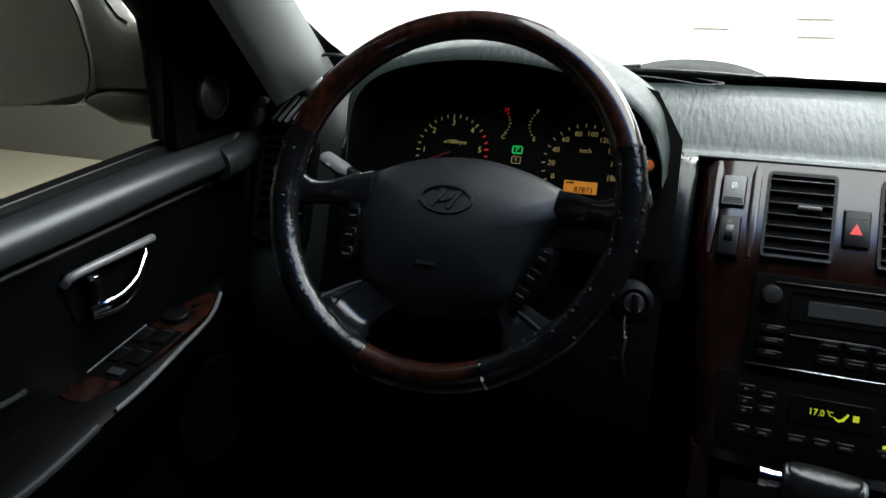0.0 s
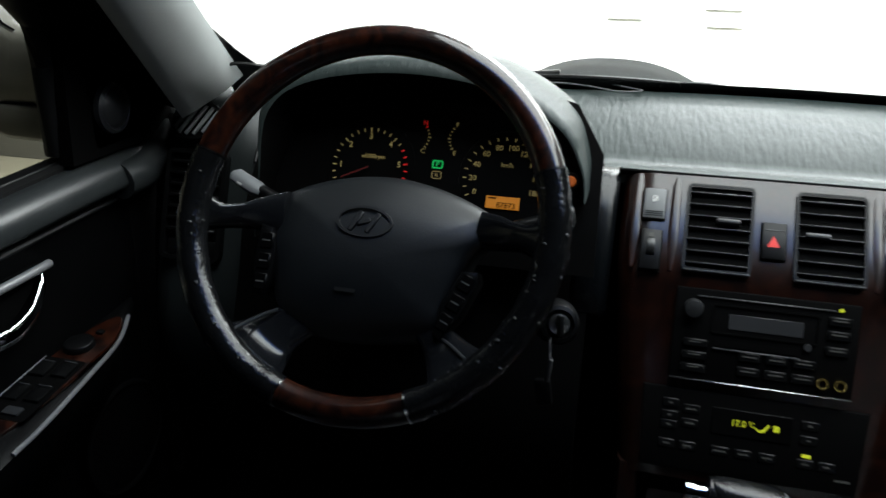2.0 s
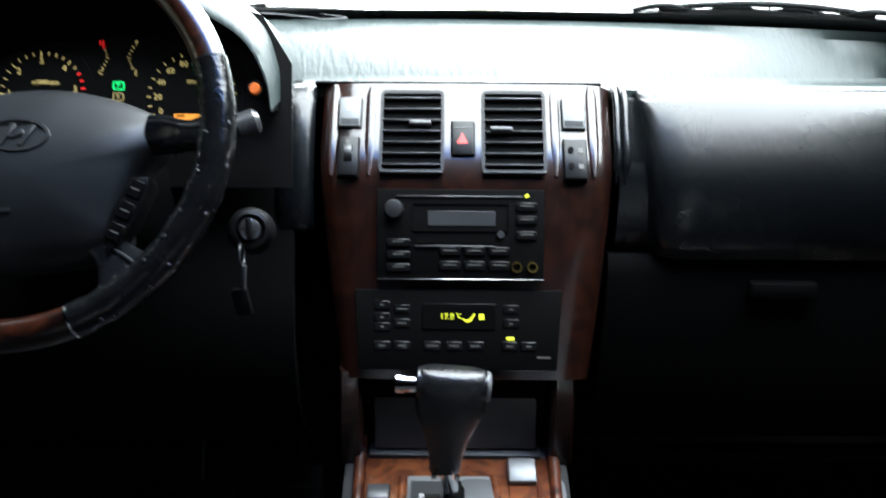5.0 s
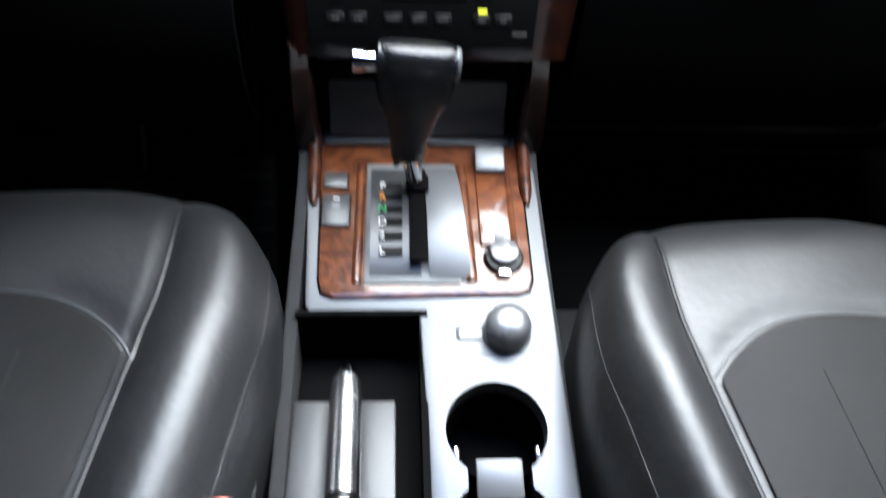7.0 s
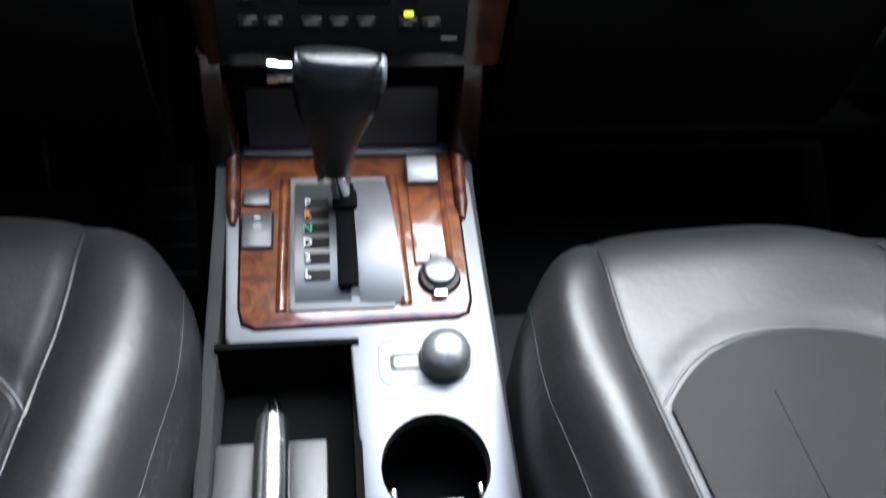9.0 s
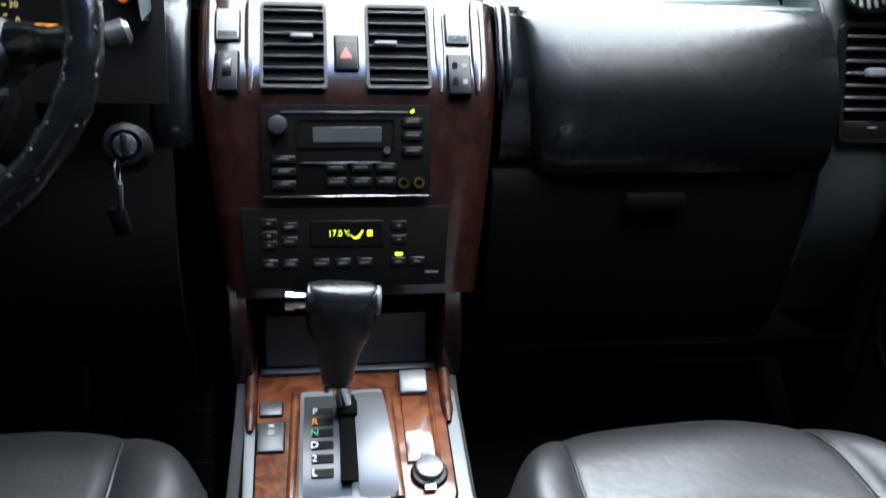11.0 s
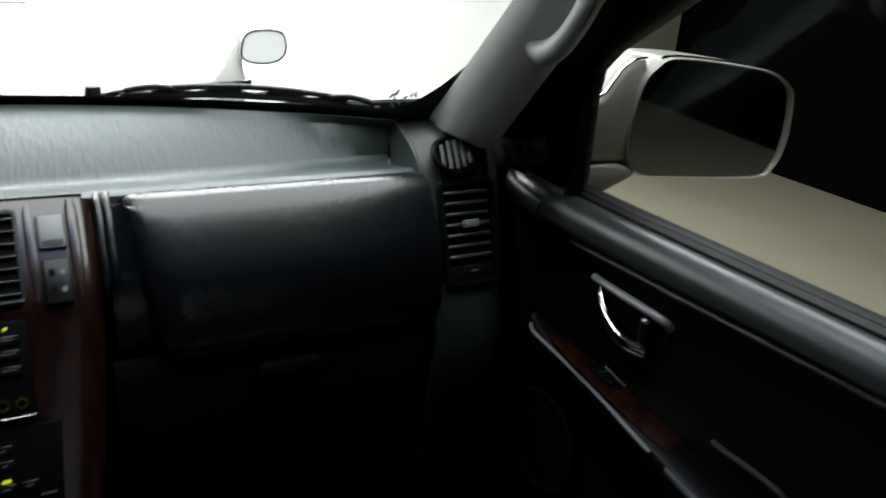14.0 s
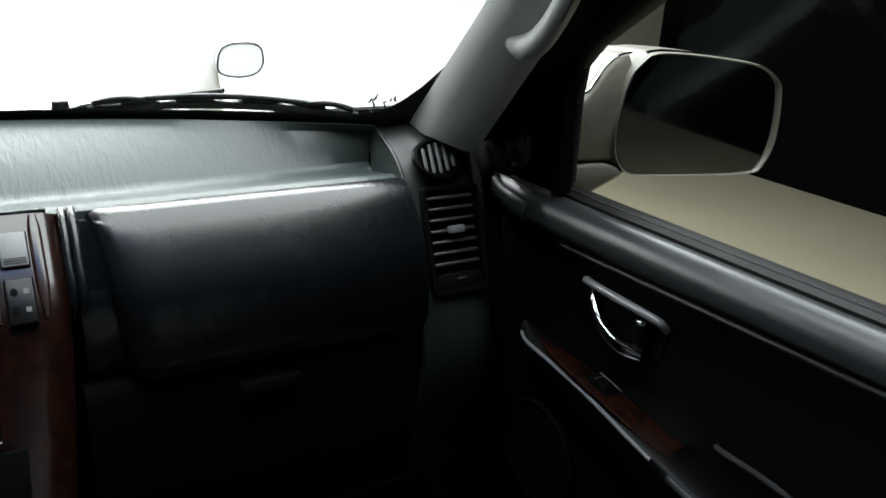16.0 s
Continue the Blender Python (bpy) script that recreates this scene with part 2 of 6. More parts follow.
RAIL = material("rail_skin", (0.025, 0.0285, 0.029), 0.34, grain=620, bump=0.25, relief=0.0006)
LEATHER = material("black_leather", (0.008, 0.0085, 0.0092), 0.22, grain=420, bump=0.5, relief=0.0012)
LID = material("lid_leather", (0.022, 0.0225, 0.0235), 0.26, grain=300, bump=0.08, relief=0.0008, spec=0.6)
SEAT = material("seat_leather", (0.0095, 0.0100, 0.0108), 0.48, grain=90, bump=0.2, relief=0.003, dark=0.6, spec=0.6)
PERF = material("perforated_leather", (0.0042, 0.0042, 0.0041), 0.5, grain=1500, bump=0.6, relief=0.0010, spec=0.25)
WORN = material("worn_leather", (0.005, 0.0053, 0.0056), 0.15, grain=230, bump=0.4, relief=0.0018, spec=0.42, rvar=0.10, spots=60)
LACE = material("worn_lacing", (0.055, 0.056, 0.058), 0.12, grain=900, bump=0.2, dark=0.3, spots=160)
HUB = material("airbag_pad", (0.0085, 0.0102, 0.0114), 0.40, spec=0.5, grain=480, bump=0.2)
SILVER = material("silver_paint", (0.135, 0.138, 0.142), 0.42, metal=0.5, grain=1800, bump=0.05, dark=0.92)
CHROME = material("chrome", (0.82, 0.83, 0.85), 0.08, metal=1.0, bump=0, dark=0.95, rvar=0.03)
STEEL = material("brushed_steel", (0.55, 0.55, 0.56), 0.25, metal=1.0, grain=300, bump=0.1)
GOLD = material("gold_plate", (0.75, 0.55, 0.18), 0.22, metal=1.0, bump=0)
CARPET = material("carpet", (0.028, 0.028, 0.028), 0.95, grain=900, bump=0.8, relief=0.003)
LINING = material("headlining", (0.05, 0.05, 0.048), 0.9, grain=700, bump=0.3)
PAINT = material("champagne_paint", (0.115, 0.110, 0.090), 0.45, metal=0.1, coat=0.2, grain=2500, bump=0.02, dark=0.93)
RUBBER = material("rubber", (0.006, 0.006, 0.006), 0.6, grain=500, bump=0.1, spec=0.2)
GLOSS = material("gloss_black", (0.008, 0.0088, 0.010), 0.17, grain=900, bump=0.02)
SCOOP = material("scoop_plastic", (0.0055, 0.0072, 0.0067), 0.7, grain=900, bump=0.1, spec=0.1)
FRIT = material("glass_edge_black", (0.004, 0.004, 0.004), 0.3, bump=0)
SEAM = material("thread", (0.075, 0.078, 0.081), 0.5, grain=1500, bump=0.4)
CABLE = material("cable_black", (0.012, 0.012, 0.012), 0.35, bump=0)
RED = material("buckle_red", (0.75, 0.055, 0.025), 0.35, bump=0.05)
WHITE = material("white_print", (0.75, 0.75, 0.72), 0.5, bump=0)
FLOOR = material("garage_floor", (0.265, 0.241, 0.168), 0.75, grain=35, bump=0.25, spots=0.9, dark=0.78, relief=0.004)
WALL = material("white_wall", (0.82, 0.82, 0.79), 0.8, grain=60, bump=0.2, spots=1.2, dark=0.95, relief=0.003)
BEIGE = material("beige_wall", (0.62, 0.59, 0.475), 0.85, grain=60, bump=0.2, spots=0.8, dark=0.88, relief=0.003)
# darker copy of the beige: the weaker light is put into the colour
BEIGE_SHADE = material("beige_wall_shade", (0.10, 0.095, 0.075), 0.85, grain=60, bump=0.2, spots=0.8, dark=0.88, relief=0.003)
# unlit darkness is put into the colour, which also holds down bounced light
SHADE_WALL = material("wall_shade_black", (0.002, 0.002, 0.0019), 0.95, grain=20, bump=0.0, spots=0.8, spec=0.0)
GLASS = clear("window_glass", (0.96, 0.975, 0.965), 0.03)
SHADE_PALE = clear("shade_band_pale", (0.40, 0.52, 0.74))
SHADE = clear("shade_band_glass", (0.06, 0.18, 0.52))
SHADE_DEEP = clear("shade_band_deep", (0.02, 0.06, 0.24))
MIRROR = material("mirror_glass", (0.75, 0.77, 0.78), 0.03, metal=1.0, bump=0, dark=0.98, rvar=0.01)
AMBER = lit("amber_print", (1.0, 0.78, 0.28), 0.13)
AMBER_DIM = lit("amber_print_dim", (1.0, 0.76, 0.30), 0.10)
RED_LIT = lit("red_print", (1.0, 0.02, 0.02), 0.28)
GREEN_LIT = lit("green_light", (0.02, 0.85, 0.18), 0.45)
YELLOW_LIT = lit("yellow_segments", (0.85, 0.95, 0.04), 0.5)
# pale matt colour stands for the bright reflection in the mirror glass
PAINTED_GLARE = material("painted_reflection", (0.85, 0.86, 0.85), 0.35, bump=0, dark=0.9)
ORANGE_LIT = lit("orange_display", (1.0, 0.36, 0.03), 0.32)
WARN_LIT = lit("orange_lamp", (1.0, 0.22, 0.03), 0.12)
NEEDLE = lit("red_needle", (0.3, 0.015, 0.015), 0.02)
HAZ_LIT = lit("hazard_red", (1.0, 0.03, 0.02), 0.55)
ICON = material("dim_print", (0.075, 0.075, 0.066), 0.6, bump=0)

# ---------------------------------------------------------------- the garage
def wall(name, size, at, mat, label):
    return solo(name, box(size, T(*at), 0.004, 1), mat, label, "wall", kind="structure")


solo("ground", box((13.6, 16.0, 0.2), T(-0.4, 0.0, -0.1)), FLOOR, "worn beige concrete floor of the garage", "floor", kind="structure")
wall("wall_front", (6.3, 0.2, 3.0), (0.05, 3.6, 1.5), WALL, "brightly lit white garage wall ahead of the bonnet")
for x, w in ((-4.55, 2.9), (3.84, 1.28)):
    wall("wall_front_side", (w, 0.2, 3.0), (x, 3.63, 1.5), BEIGE_SHADE, "beige plastered end of the front wall, darkened for weaker light")
# near-black colour gives the far sides their shade
wall("wall_front_shade", (3.0, 0.2, 3.0), (5.6, 5.6, 1.5), SHADE_WALL, "wall beyond the garage opening, coloured near-black for shade")
wall("wall_left", (0.2, 12.0, 3.0), (-5.9, -2.4, 1.5), BEIGE, "beige plastered garage wall beside the parking bay")
wall("wall_right", (0.2, 13.0, 3.0), (5.25, -1.0, 1.5), SHADE_WALL, "wall beside the parking bay, coloured near-black for shade")
wall("wall_back", (12.0, 0.2, 3.0), (-0.2, -7.6, 1.5), SHADE_WALL, "wall behind the car, coloured near-black for shade")
solo("ceiling", box((13.0, 14.0, 0.2), T(-0.2, -1.0, 2.95)), SHADE_WALL, "garage ceiling coloured near-black to hold back bounced light", "ceiling", kind="structure")
for x, z, w in ((-0.325, 1.065, 0.18), (0.156, 1.123, 0.175), (0.168, 1.039, 0.175)):
    solo("wall_trim", box((w, 0.010, 0.007), T(x, 3.494, z), 0.001, 1), STRIP, "thin grey strip on the white front wall", "trim", kind="structure")
for x, y, hx, hy, what in ((0.64, -0.12, 1.20, 0.87, "dim flat white light panel on the garage ceiling over the cabin"), (0.85, 1.50, 1.06, 0.61, "bright flat white light panel on the garage ceiling over the bonnet")):
    lamp = thing("ceiling_light", what, "light", (x, y, 2.8))
    part("frame", frame_ring(-hx, -hy, hx, hy, 0.02, 0.05, 0.0, 0.06, T(x, y, 2.78)), GREY, lamp)

# frame for the added wall lamp, out of view
lamp = thing("added_wall_light", "added unseen strip lamp that whitens the front wall", "light", (-0.9, 2.45, 2.8))
part("frame", frame_ring(-2.46, -0.31, 2.46, 0.31, 0.02, 0.05, 0.0, 0.06, T(-0.9, 2.45, 2.78)), GREY, lamp)

# ---------------------------------------------------------------- the car's shell round the cabin
MID = -0.02  # the car's middle plane


def glass_base(x):
    return 0.315 - 0.48 * (x - MID) ** 2


def screen(x, s):
    """The windscreen: s from 0 at its foot to 1 at the roof."""
    k = 1 - 0.07 * s
    y = 0.130 - 0.56 * s - 0.03 * s * s + (glass_base(x) - 0.130) * (1 - 0.5 * s)
    return (MID + (x - MID) * k, y, 1.245 + 0.505 * s + 0.03 * math.sin(math.pi * s))


XS = [MID + 0.64 * (i / 16 - 1) for i in range(33)]
shield = thing("windscreen", "clear curved windscreen with a blue shade band", "windscreen", (0, 0.2, 1.25), kind="structure")
o = part("pane", loft([[screen(x, s / 12) for x in XS] for s in (0, 1, 2, 3, 4, 5, 6, 7, 8, 9, 9.8)]), GLASS, shield)
o.visible_shadow = False
for s0, s1, tint in ((9.8, 10.3, SHADE_PALE), (10.3, 11.0, SHADE), (11.0, 13.5, SHADE_DEEP)):
    part("shade_band", loft([[screen(x, (s0 + (s1 - s0) * k / 2) / 12) for x in XS] for k in range(3)]), tint, shield, "graded blue shade band")


def frit_height(x):
    return 0.032 + 0.12 * (max(0.0, abs(x - MID) - 0.54) / 0.085) ** 3


b = loft([[Vector(screen(x, s * frit_height(x))) + Vector((0, -0.003, -0.003)) for x in [MID + 0.64 * (i / 48 - 1) for i in range(97)]] for s in (-0.6, 0.0, 0.5, 1.0)])
part("black_edge", b, FRIT, shield, "black printed edge of the pane")

roof = thing("roof", "light grey headlining over the cabin", "roof", (0, -1.2, 1.78), kind="structure")
rows = []
for y, z in ((-0.40, 1.795), (-0.46, 1.83), (-0.75, 1.86), (-1.4, 1.87), (-2.35, 1.83)):
    rows.append([(MID + u * 0.76, y - 0.085 * u * u * (y > -0.6), z - 0.07 * abs(u) ** 4) for u in [k / 8 - 1 for k in range(17)]])
part("headlining", slab(loft(rows), 0.03, (0, 0, 1)), LINING, roof)

solo("cabin_floor", box((1.52, 3.2, 0.05), T(MID, -1.2, 0.42), 0.01), CARPET, "black carpet of the cabin floor", "floor", kind="structure")
b = loft([[(MID + s * 0.79, y, z) for s in (-1, -0.5, 0, 0.5, 1)] for y, z in ((0.02, 0.44), (0.22, 0.60), (0.26, 1.0), (0.30, 1.235))])
solo("bulkhead", slab(b, 0.02, (0, 1, 0)), BLACK_AND_SHADE, "black padded bulkhead of the footwells", "wall", kind="structure")
solo("rear_panel", box((1.5, 0.06, 1.5), T(MID, -2.35, 1.14), 0.01), BLACK_AND_SHADE, "dark panel closing the rear of the cabin", "wall", kind="structure")
for side, nm in ((-1, "left"), (1, "right")):
    b = box((0.06, 1.22, 1.42), T(MID + side * 0.765, -1.74, 1.14), 0.01)
    solo("side_wall", b, LINING, "lining of the cabin side behind the front door", "wall", kind="structure")


for side in (-1, 1):
    b = box((0.08, 0.36, 0.80), T(MID + side * 0.795, 0.20, 0.82), 0.004)
    solo("kick_panel", b, TRIM, "black side panel of the footwell", "wall", kind="structure")

# windscreen pillars with their covers
def pillar(side):
    p = thing("windscreen_pillar", "grey plastic cover of the windscreen pillar", "pillar", (MID + side * 0.63, 0.06, 1.25), "windscreen pillars")
    rings = []
    for k in range(13):
        s = k / 12 * 1.10
        q = s + (0.045 * max(0.0, 1 - s / 0.3) if side < 0 else 0.0)  # its inner foot ends above the air outlet
        lead = Vector((0.620 - 0.030 * q, 0.122 - 0.555 * q + 0.03 * q * q, 1.250 + 0.50 * q))
        back = Vector((0.674 - 0.030 * s, 0.038 - 0.50 * s, 1.226 + 0.53 * s))
        mid = (lead + back) / 2 + Vector((-0.009, -0.015, 0.0))
        a = lead.lerp(mid, 0.5) + Vector((-0.006, -0.012, 0))
        c = back.lerp(mid, 0.5) + Vector((-0.004, -0.012, 0))
        far = (lead + back) / 2 + Vector((0.05, 0.05, 0.01))
        rings.append([(MID + side * (v.x), v.y, v.z) for v in (lead, a, mid, c, back, far)])
    part("cover", loft(rings, True, True), PILLAR, p, sharp=60)
    rows = []
    for k in range(13):
        s = k / 12 * 1.08
        q = (MID + side * (0.678 - 0.030 * s), 0.064 - 0.50 * s, 1.226 + 0.53 * s)
        w = (MID + side * (0.775 - 0.03 * s - 0.06 * s * s), 0.066 + 0.055 * max(0, 1 - s / 0.3) - 0.50 * s, 1.228 + 0.53 * s)
        rows.append([q, w])
    part("door_seal", slab(loft(rows), 0.012, (side * 0.3, 1, 0)), BLACK_AND_SHADE, p, "black door seal")
    return p


for side in (-1, 1):
    pillar(side)

# bonnet with its scoop, seen through the windscreen
car = thing("car_bonnet", "champagne painted bonnet with an air scoop", "bonnet", (MID, 0.9, 1.0))
rows = []
for y, z in ((0.40, 1.085), (0.48, 1.105), (0.8, 1.10), (1.2, 1.07), (1.5, 1.03), (1.62, 0.97), (1.66, 0.88)):
    w = 0.74 - 0.05 * max(0, y - 0.8)
    rows.append([(MID + u * w, y, z - 0.03 * abs(u) ** 4) for u in [k / 10 - 1 for k in range(21)]])
part("panel", slab(loft(rows), 0.012, (0, 0, -1)), PAINT, car)
rows = []
for y, h in ((0.50, 0.0), (0.56, 0.045), (0.66, 0.085), (0.78, 0.112), (0.90, 0.118), (0.93, 0.10)):
    rows.append([(-0.225 + u * (0.255 + 0.02 * (y - 0.5)), y, 1.098 - 0.02 * (y - 0.5) + h * (1 - abs(u) ** 2.4)) for u in [k / 10 - 1 for k in range(21)]])
scoop = part("scoop", slab(loft(rows), 0.006, (0, 0, -1)), SCOOP, car, "raised grey air scoop")
part("grille", box((0.17, 0.012, 0.030), T(-0.20, 0.60, 1.148), 0.004), TRIM, scoop, "black scoop grille")
for side in (-1, 1):
    rows = []
    for y, z in ((0.34, 1.09), (0.6, 1.085), (1.0, 1.06), (1.45, 1.0), (1.66, 0.90)):
        rows.append([(MID + side * x, y, z + dz) for x, dz in ((0.75, -0.015), (0.80, -0.01), (0.86, -0.04), (0.90, -0.14), (0.905, -0.40))])
    solo("front_wing", slab(loft(rows), 0.01), PAINT, "champagne painted front wing of the car", "car wing", "front wings")
part("cowl", box((1.36, 0.16, 0.03), T(MID, 0.40, 1.09) @ spin(6, "X"), 0.008), TRIM, car, "black plastic cowl under the wipers")

# ---------------------------------------------------------------- dashboard
dash = thing("dashboard", "dark grey soft grained dashboard", "dashboard", (0, 0.1, 0.9))


def pad_profile(x):
    g = glass_base(x) - 0.005
    return [(g + 0.02, 1.222), (g, 1.246), (g - 0.02, 1.2485), (g * 0.62 + 0.150 * 0.38, 1.2370), (g * 0.25 + 0.150 * 0.75, 1.2165), (0.153, 1.1950),
            (0.146, 1.1895), (0.128, 1.1885), (0.098, 1.1925), (0.084, 1.1962), (0.075, 1.1965), (0.067, 1.1930), (0.066, 1.183)]


xs = [-0.20 + 0.758 * i / 40 for i in range(41)]
part("top_pad", loft([[(x, y, z) for y, z in pad_profile(x)] for x in xs]), SKIN, dash, "grained top pad with a shelf")
xs = [-0.60 + 0.41 * i / 20 for i in range(21)]
part("driver_pad", loft([[(x, y, z) for y, z in pad_profile(x)[:8]] for x in xs]), SKIN, dash)

# rounded panel before the passenger
ROLL_PROFILE = [(0.068, 1.1948), (0.06, 1.195), (0.0496, 1.193), (0.0399, 1.1876), (0.0316, 1.1802), (0.0239, 1.1712), (0.0154, 1.16), (0.0065, 1.1472), (-0.0024, 1.1335), (-0.0101, 1.1195), (-0.0158, 1.105), (-0.0201, 1.086), (-0.0222, 1.062), (-0.0207, 1.04), (-0.013, 1.022)]
ROLL_LINE = [(p.x, p.y) for p in curve([(y, z, 0) for y, z in ROLL_PROFILE], 3)]
rings = []
for i in range(-1, 33):
    x = 0.184 + 0.378 * (i / 32) ** 1.3 if i >= 0 else 0.172
    e = min(1.0, max(0.0, 1 - (x - 0.184) / 0.050))
    pull = 0.024 * (1 - math.sqrt(max(0.0, 1 - e * e)))
    lean = 0.026 * max(0.0, 1 - (x - 0.184) / 0.12) if i >= 0 else 0.0
    rings.append([(x + lean * k / len(ROLL_LINE), y + pull, z - (pull * 0.3 if k < 10 else 0)) for k, (y, z) in enumerate(ROLL_LINE)])
part("airbag_panel", loft(rings), ROLL_SHADE, dash, "smooth rounded airbag panel with scuffs", sharp=70)
for x, r in ((0.1675, 0.0042), (0.1765, 0.0048)):
    line = curve([(x + 0.001, 0.066, 1.1955), (x, 0.050, 1.1915), (x, 0.034, 1.1800), (x - 0.001, 0.016, 1.158), (x - 0.001, 0.000, 1.134), (x - 0.003, -0.010, 1.105)])
    part("end_bolster", tube(line, [r] * (len(line) - 5) + [r * 0.8, r * 0.6, r * 0.4, r * 0.25, r * 0.1], 12), ROLL_SHADE, dash, "rounded edge beside the wood")
rings = []
for x, back in ((-0.206, 0.012), (-0.200, 0.003), (-0.192, 0.0), (-0.172, 0.0), (-0.165, 0.002), (-0.160, 0.008)):
    rings.append([(x, y + back, z) for y, z in ((0.072, 1.1965), (0.062, 1.1962), (0.050, 1.1915), (0.036, 1.181), (0.022, 1.163), (0.008, 1.140), (-0.004, 1.115), (-0.016, 1.085), (-0.022, 1.06), (-0.010, 1.045))])
# cheek takes the darkened skin, so its lower shade is in the colour
part("fascia_cheek", slab(loft(rings), 0.006, (0, 1, 0)), ROLL_SHADE, dash, "grained face between the hood and the wood", sharp=70)
# glove box
box_door = [(0.002, 1.021), (-0.004, 1.014), (-0.007, 1.00), (-0.008, 0.95), (-0.002, 0.88), (0.010, 0.81), (0.03, 0.765)]
# lid coloured near-black, as the shade under the roll
part("glove_box", slab(loft([[(x, y, z) for y, z in box_door] for x in (0.165, 0.175, 0.30, 0.43, 0.545, 0.562)]), 0.012, (0, 1, 0)), BLACK_AND_SHADE, dash, "glove box lid coloured near-black for shade")
part("latch", box((0.075, 0.016, 0.022), T(0.36, -0.012, 0.985), 0.005), BLACK_AND_SHADE, dash, "glove box latch")
part("lower_panel", slab(loft([[(x, y, z) for y, z in ((0.03, 0.765), (0.10, 0.72), (0.22, 0.70))] for x in (0.14, 0.7)]), 0.01, (0, 0, -1)), TRIM, dash)

# driver's knee panel and the face beside the column
knee = [(0.078, 1.197), (0.045, 1.180), (0.018, 1.15), (-0.004, 1.11), (-0.020, 1.06), (-0.045, 1.0), (-0.062, 0.93), (-0.055, 0.86), (-0.02, 0.79), (0.05, 0.75)]
rings = []
for i in range(21):
    x = -0.60 + 0.42 * i / 20
    rings.append([(x, y, z) for y, z in knee])
part("knee_panel", slab(loft(rings), 0.012, (0, 1, 0)), BLACK_AND_SHADE, dash, "knee panel under the column, coloured near-black for shade")


# corner pieces with the round and the square air outlets
def corner(side):
    o = 0.022 if side < 0 else 0.0  # the driver's corner reaches further out
    prof = [(0.170, 1.240), (0.135, 1.2545), (0.105, 1.2500), (0.080, 1.2400), (0.0615, 1.2200), (0.048, 1.180), (0.030, 1.130), (0.010, 1.075), (-0.012, 1.02), (-0.022, 0.97), (-0.01, 0.90), (0.04, 0.80)]
    low = [(0.172, 1.238), (0.150, 1.2445), (0.120, 1.2345), (0.090, 1.2215), (0.068, 1.2020), (0.048, 1.175), (0.030, 1.130)] + prof[7:]
    rings = []
    for i in range(13):
        u = 0.582 + (0.134 + o) * i / 12
        f = min(1.0, (u - 0.582) / 0.034)
        f = f * f * (3 - 2 * f)
        drop = 0.05 * max(0, (u - 0.66 - o) / 0.056) ** 2
        rings.append([(MID + side * u, y0 + (y - y0) * f + drop, z0 + (z - z0) * f - 0.35 * drop) for (y, z), (y0, z0) in zip(prof, low)])
    c = part("corner_piece", slab(loft(rings), 0.01, (0, 1, 0)), CORNER, dash, "corner piece with two air outlets", sharp=60)
    # ridge that closes the shelf
    ridge = curve([(0.582, 0.160, 1.2445), (0.582, 0.150, 1.2445), (0.582, 0.120, 1.2345), (0.582, 0.090, 1.2215), (0.583, 0.068, 1.2020), (0.584, 0.048, 1.175)], 4)
    inner = curve([(0.580, 0.160, 1.236), (0.577, 0.145, 1.205), (0.572, 0.128, 1.188), (0.575, 0.100, 1.188), (0.579, 0.070, 1.190), (0.583, 0.050, 1.172)], 4)
    part("shelf_wall", loft([[(MID + side * p.x, p.y, p.z) for p in row] for row in (ridge, inner)]), SKIN, dash, sharp=80)
    part("shelf_ridge", tube([(MID + side * p.x, p.y, p.z) for p in ridge], 0.003, 8), SOFT, dash)
    # round outlet
    R0 = Matrix.Translation((MID + side * (0.631 + o * (1.6 if side < 0 else 1)), 0.0600, 1.2180 if side < 0 else 1.2160)) @ spin(side * 14, "Z") @ plane_frame((0, 0, 0), 42)
    ring = part("round_outlet", loft([[(a * math.cos(t), c2 * math.sin(t), w) for t in [2 * math.pi * k / 32 for k in range(32)]] for a, c2, w in ((0.041, 0.029, 0.0), (0.040, 0.028, 0.005), (0.036, 0.0245, 0.006), (0.034, 0.0225, -0.004))], True), TRIM, dash, "oval demister outlet")
    bmesh_move(ring, R0)
    # flat black plate in place of the shade inside the outlet
    back = part("outlet_shade", prism([(0.035 * math.cos(2 * math.pi * k / 28), 0.0235 * math.sin(2 * math.pi * k / 28)) for k in range(28)], -0.0008, 0.0012, R0), BLACK_AND_SHADE, ring)
    for k in range(5):
        x = -0.024 + 0.012 * k
        h = 0.0225 * math.sqrt(1 - (x / 0.036) ** 2) * 2
        # grey, not dark plastic: the slats' bright reflection is in the colour
        part("slat", box((0.0050, h, 0.0030), R0 @ T(x, 0, 0.004) @ spin(-18, "Z") @ spin(20, "Y"), 0.0008, 1), GREY, ring)
    # square outlet
    S0 = plane_frame((MID + side * (0.638 + o), 0.0275, 1.128), 20)
    v = part("side_outlet", frame_ring(-0.040, -0.080, 0.044, 0.060, 0.010, 0.0055, 0.0, 0.010, S0), TRIM, dash, "side air outlet with seven slats")
    # black plate again stands for the outlet's inner shade
    part("outlet_shade", prism(rrect(-0.036, -0.050, 0.037, 0.056, 0.006), 0.001, 0.003, S0), BLACK_AND_SHADE, v)
    for k in range(7):
        # same slats in two tones: the driver's side carries its shade as colour
        part("slat", box((0.066, 0.0034, 0.0080), S0 @ T(0.0, 0.044 - 0.0142 * k, 0.006) @ spin(6, "X"), 0.0008, 1), SLAT if side > 0 else TRIM, v)
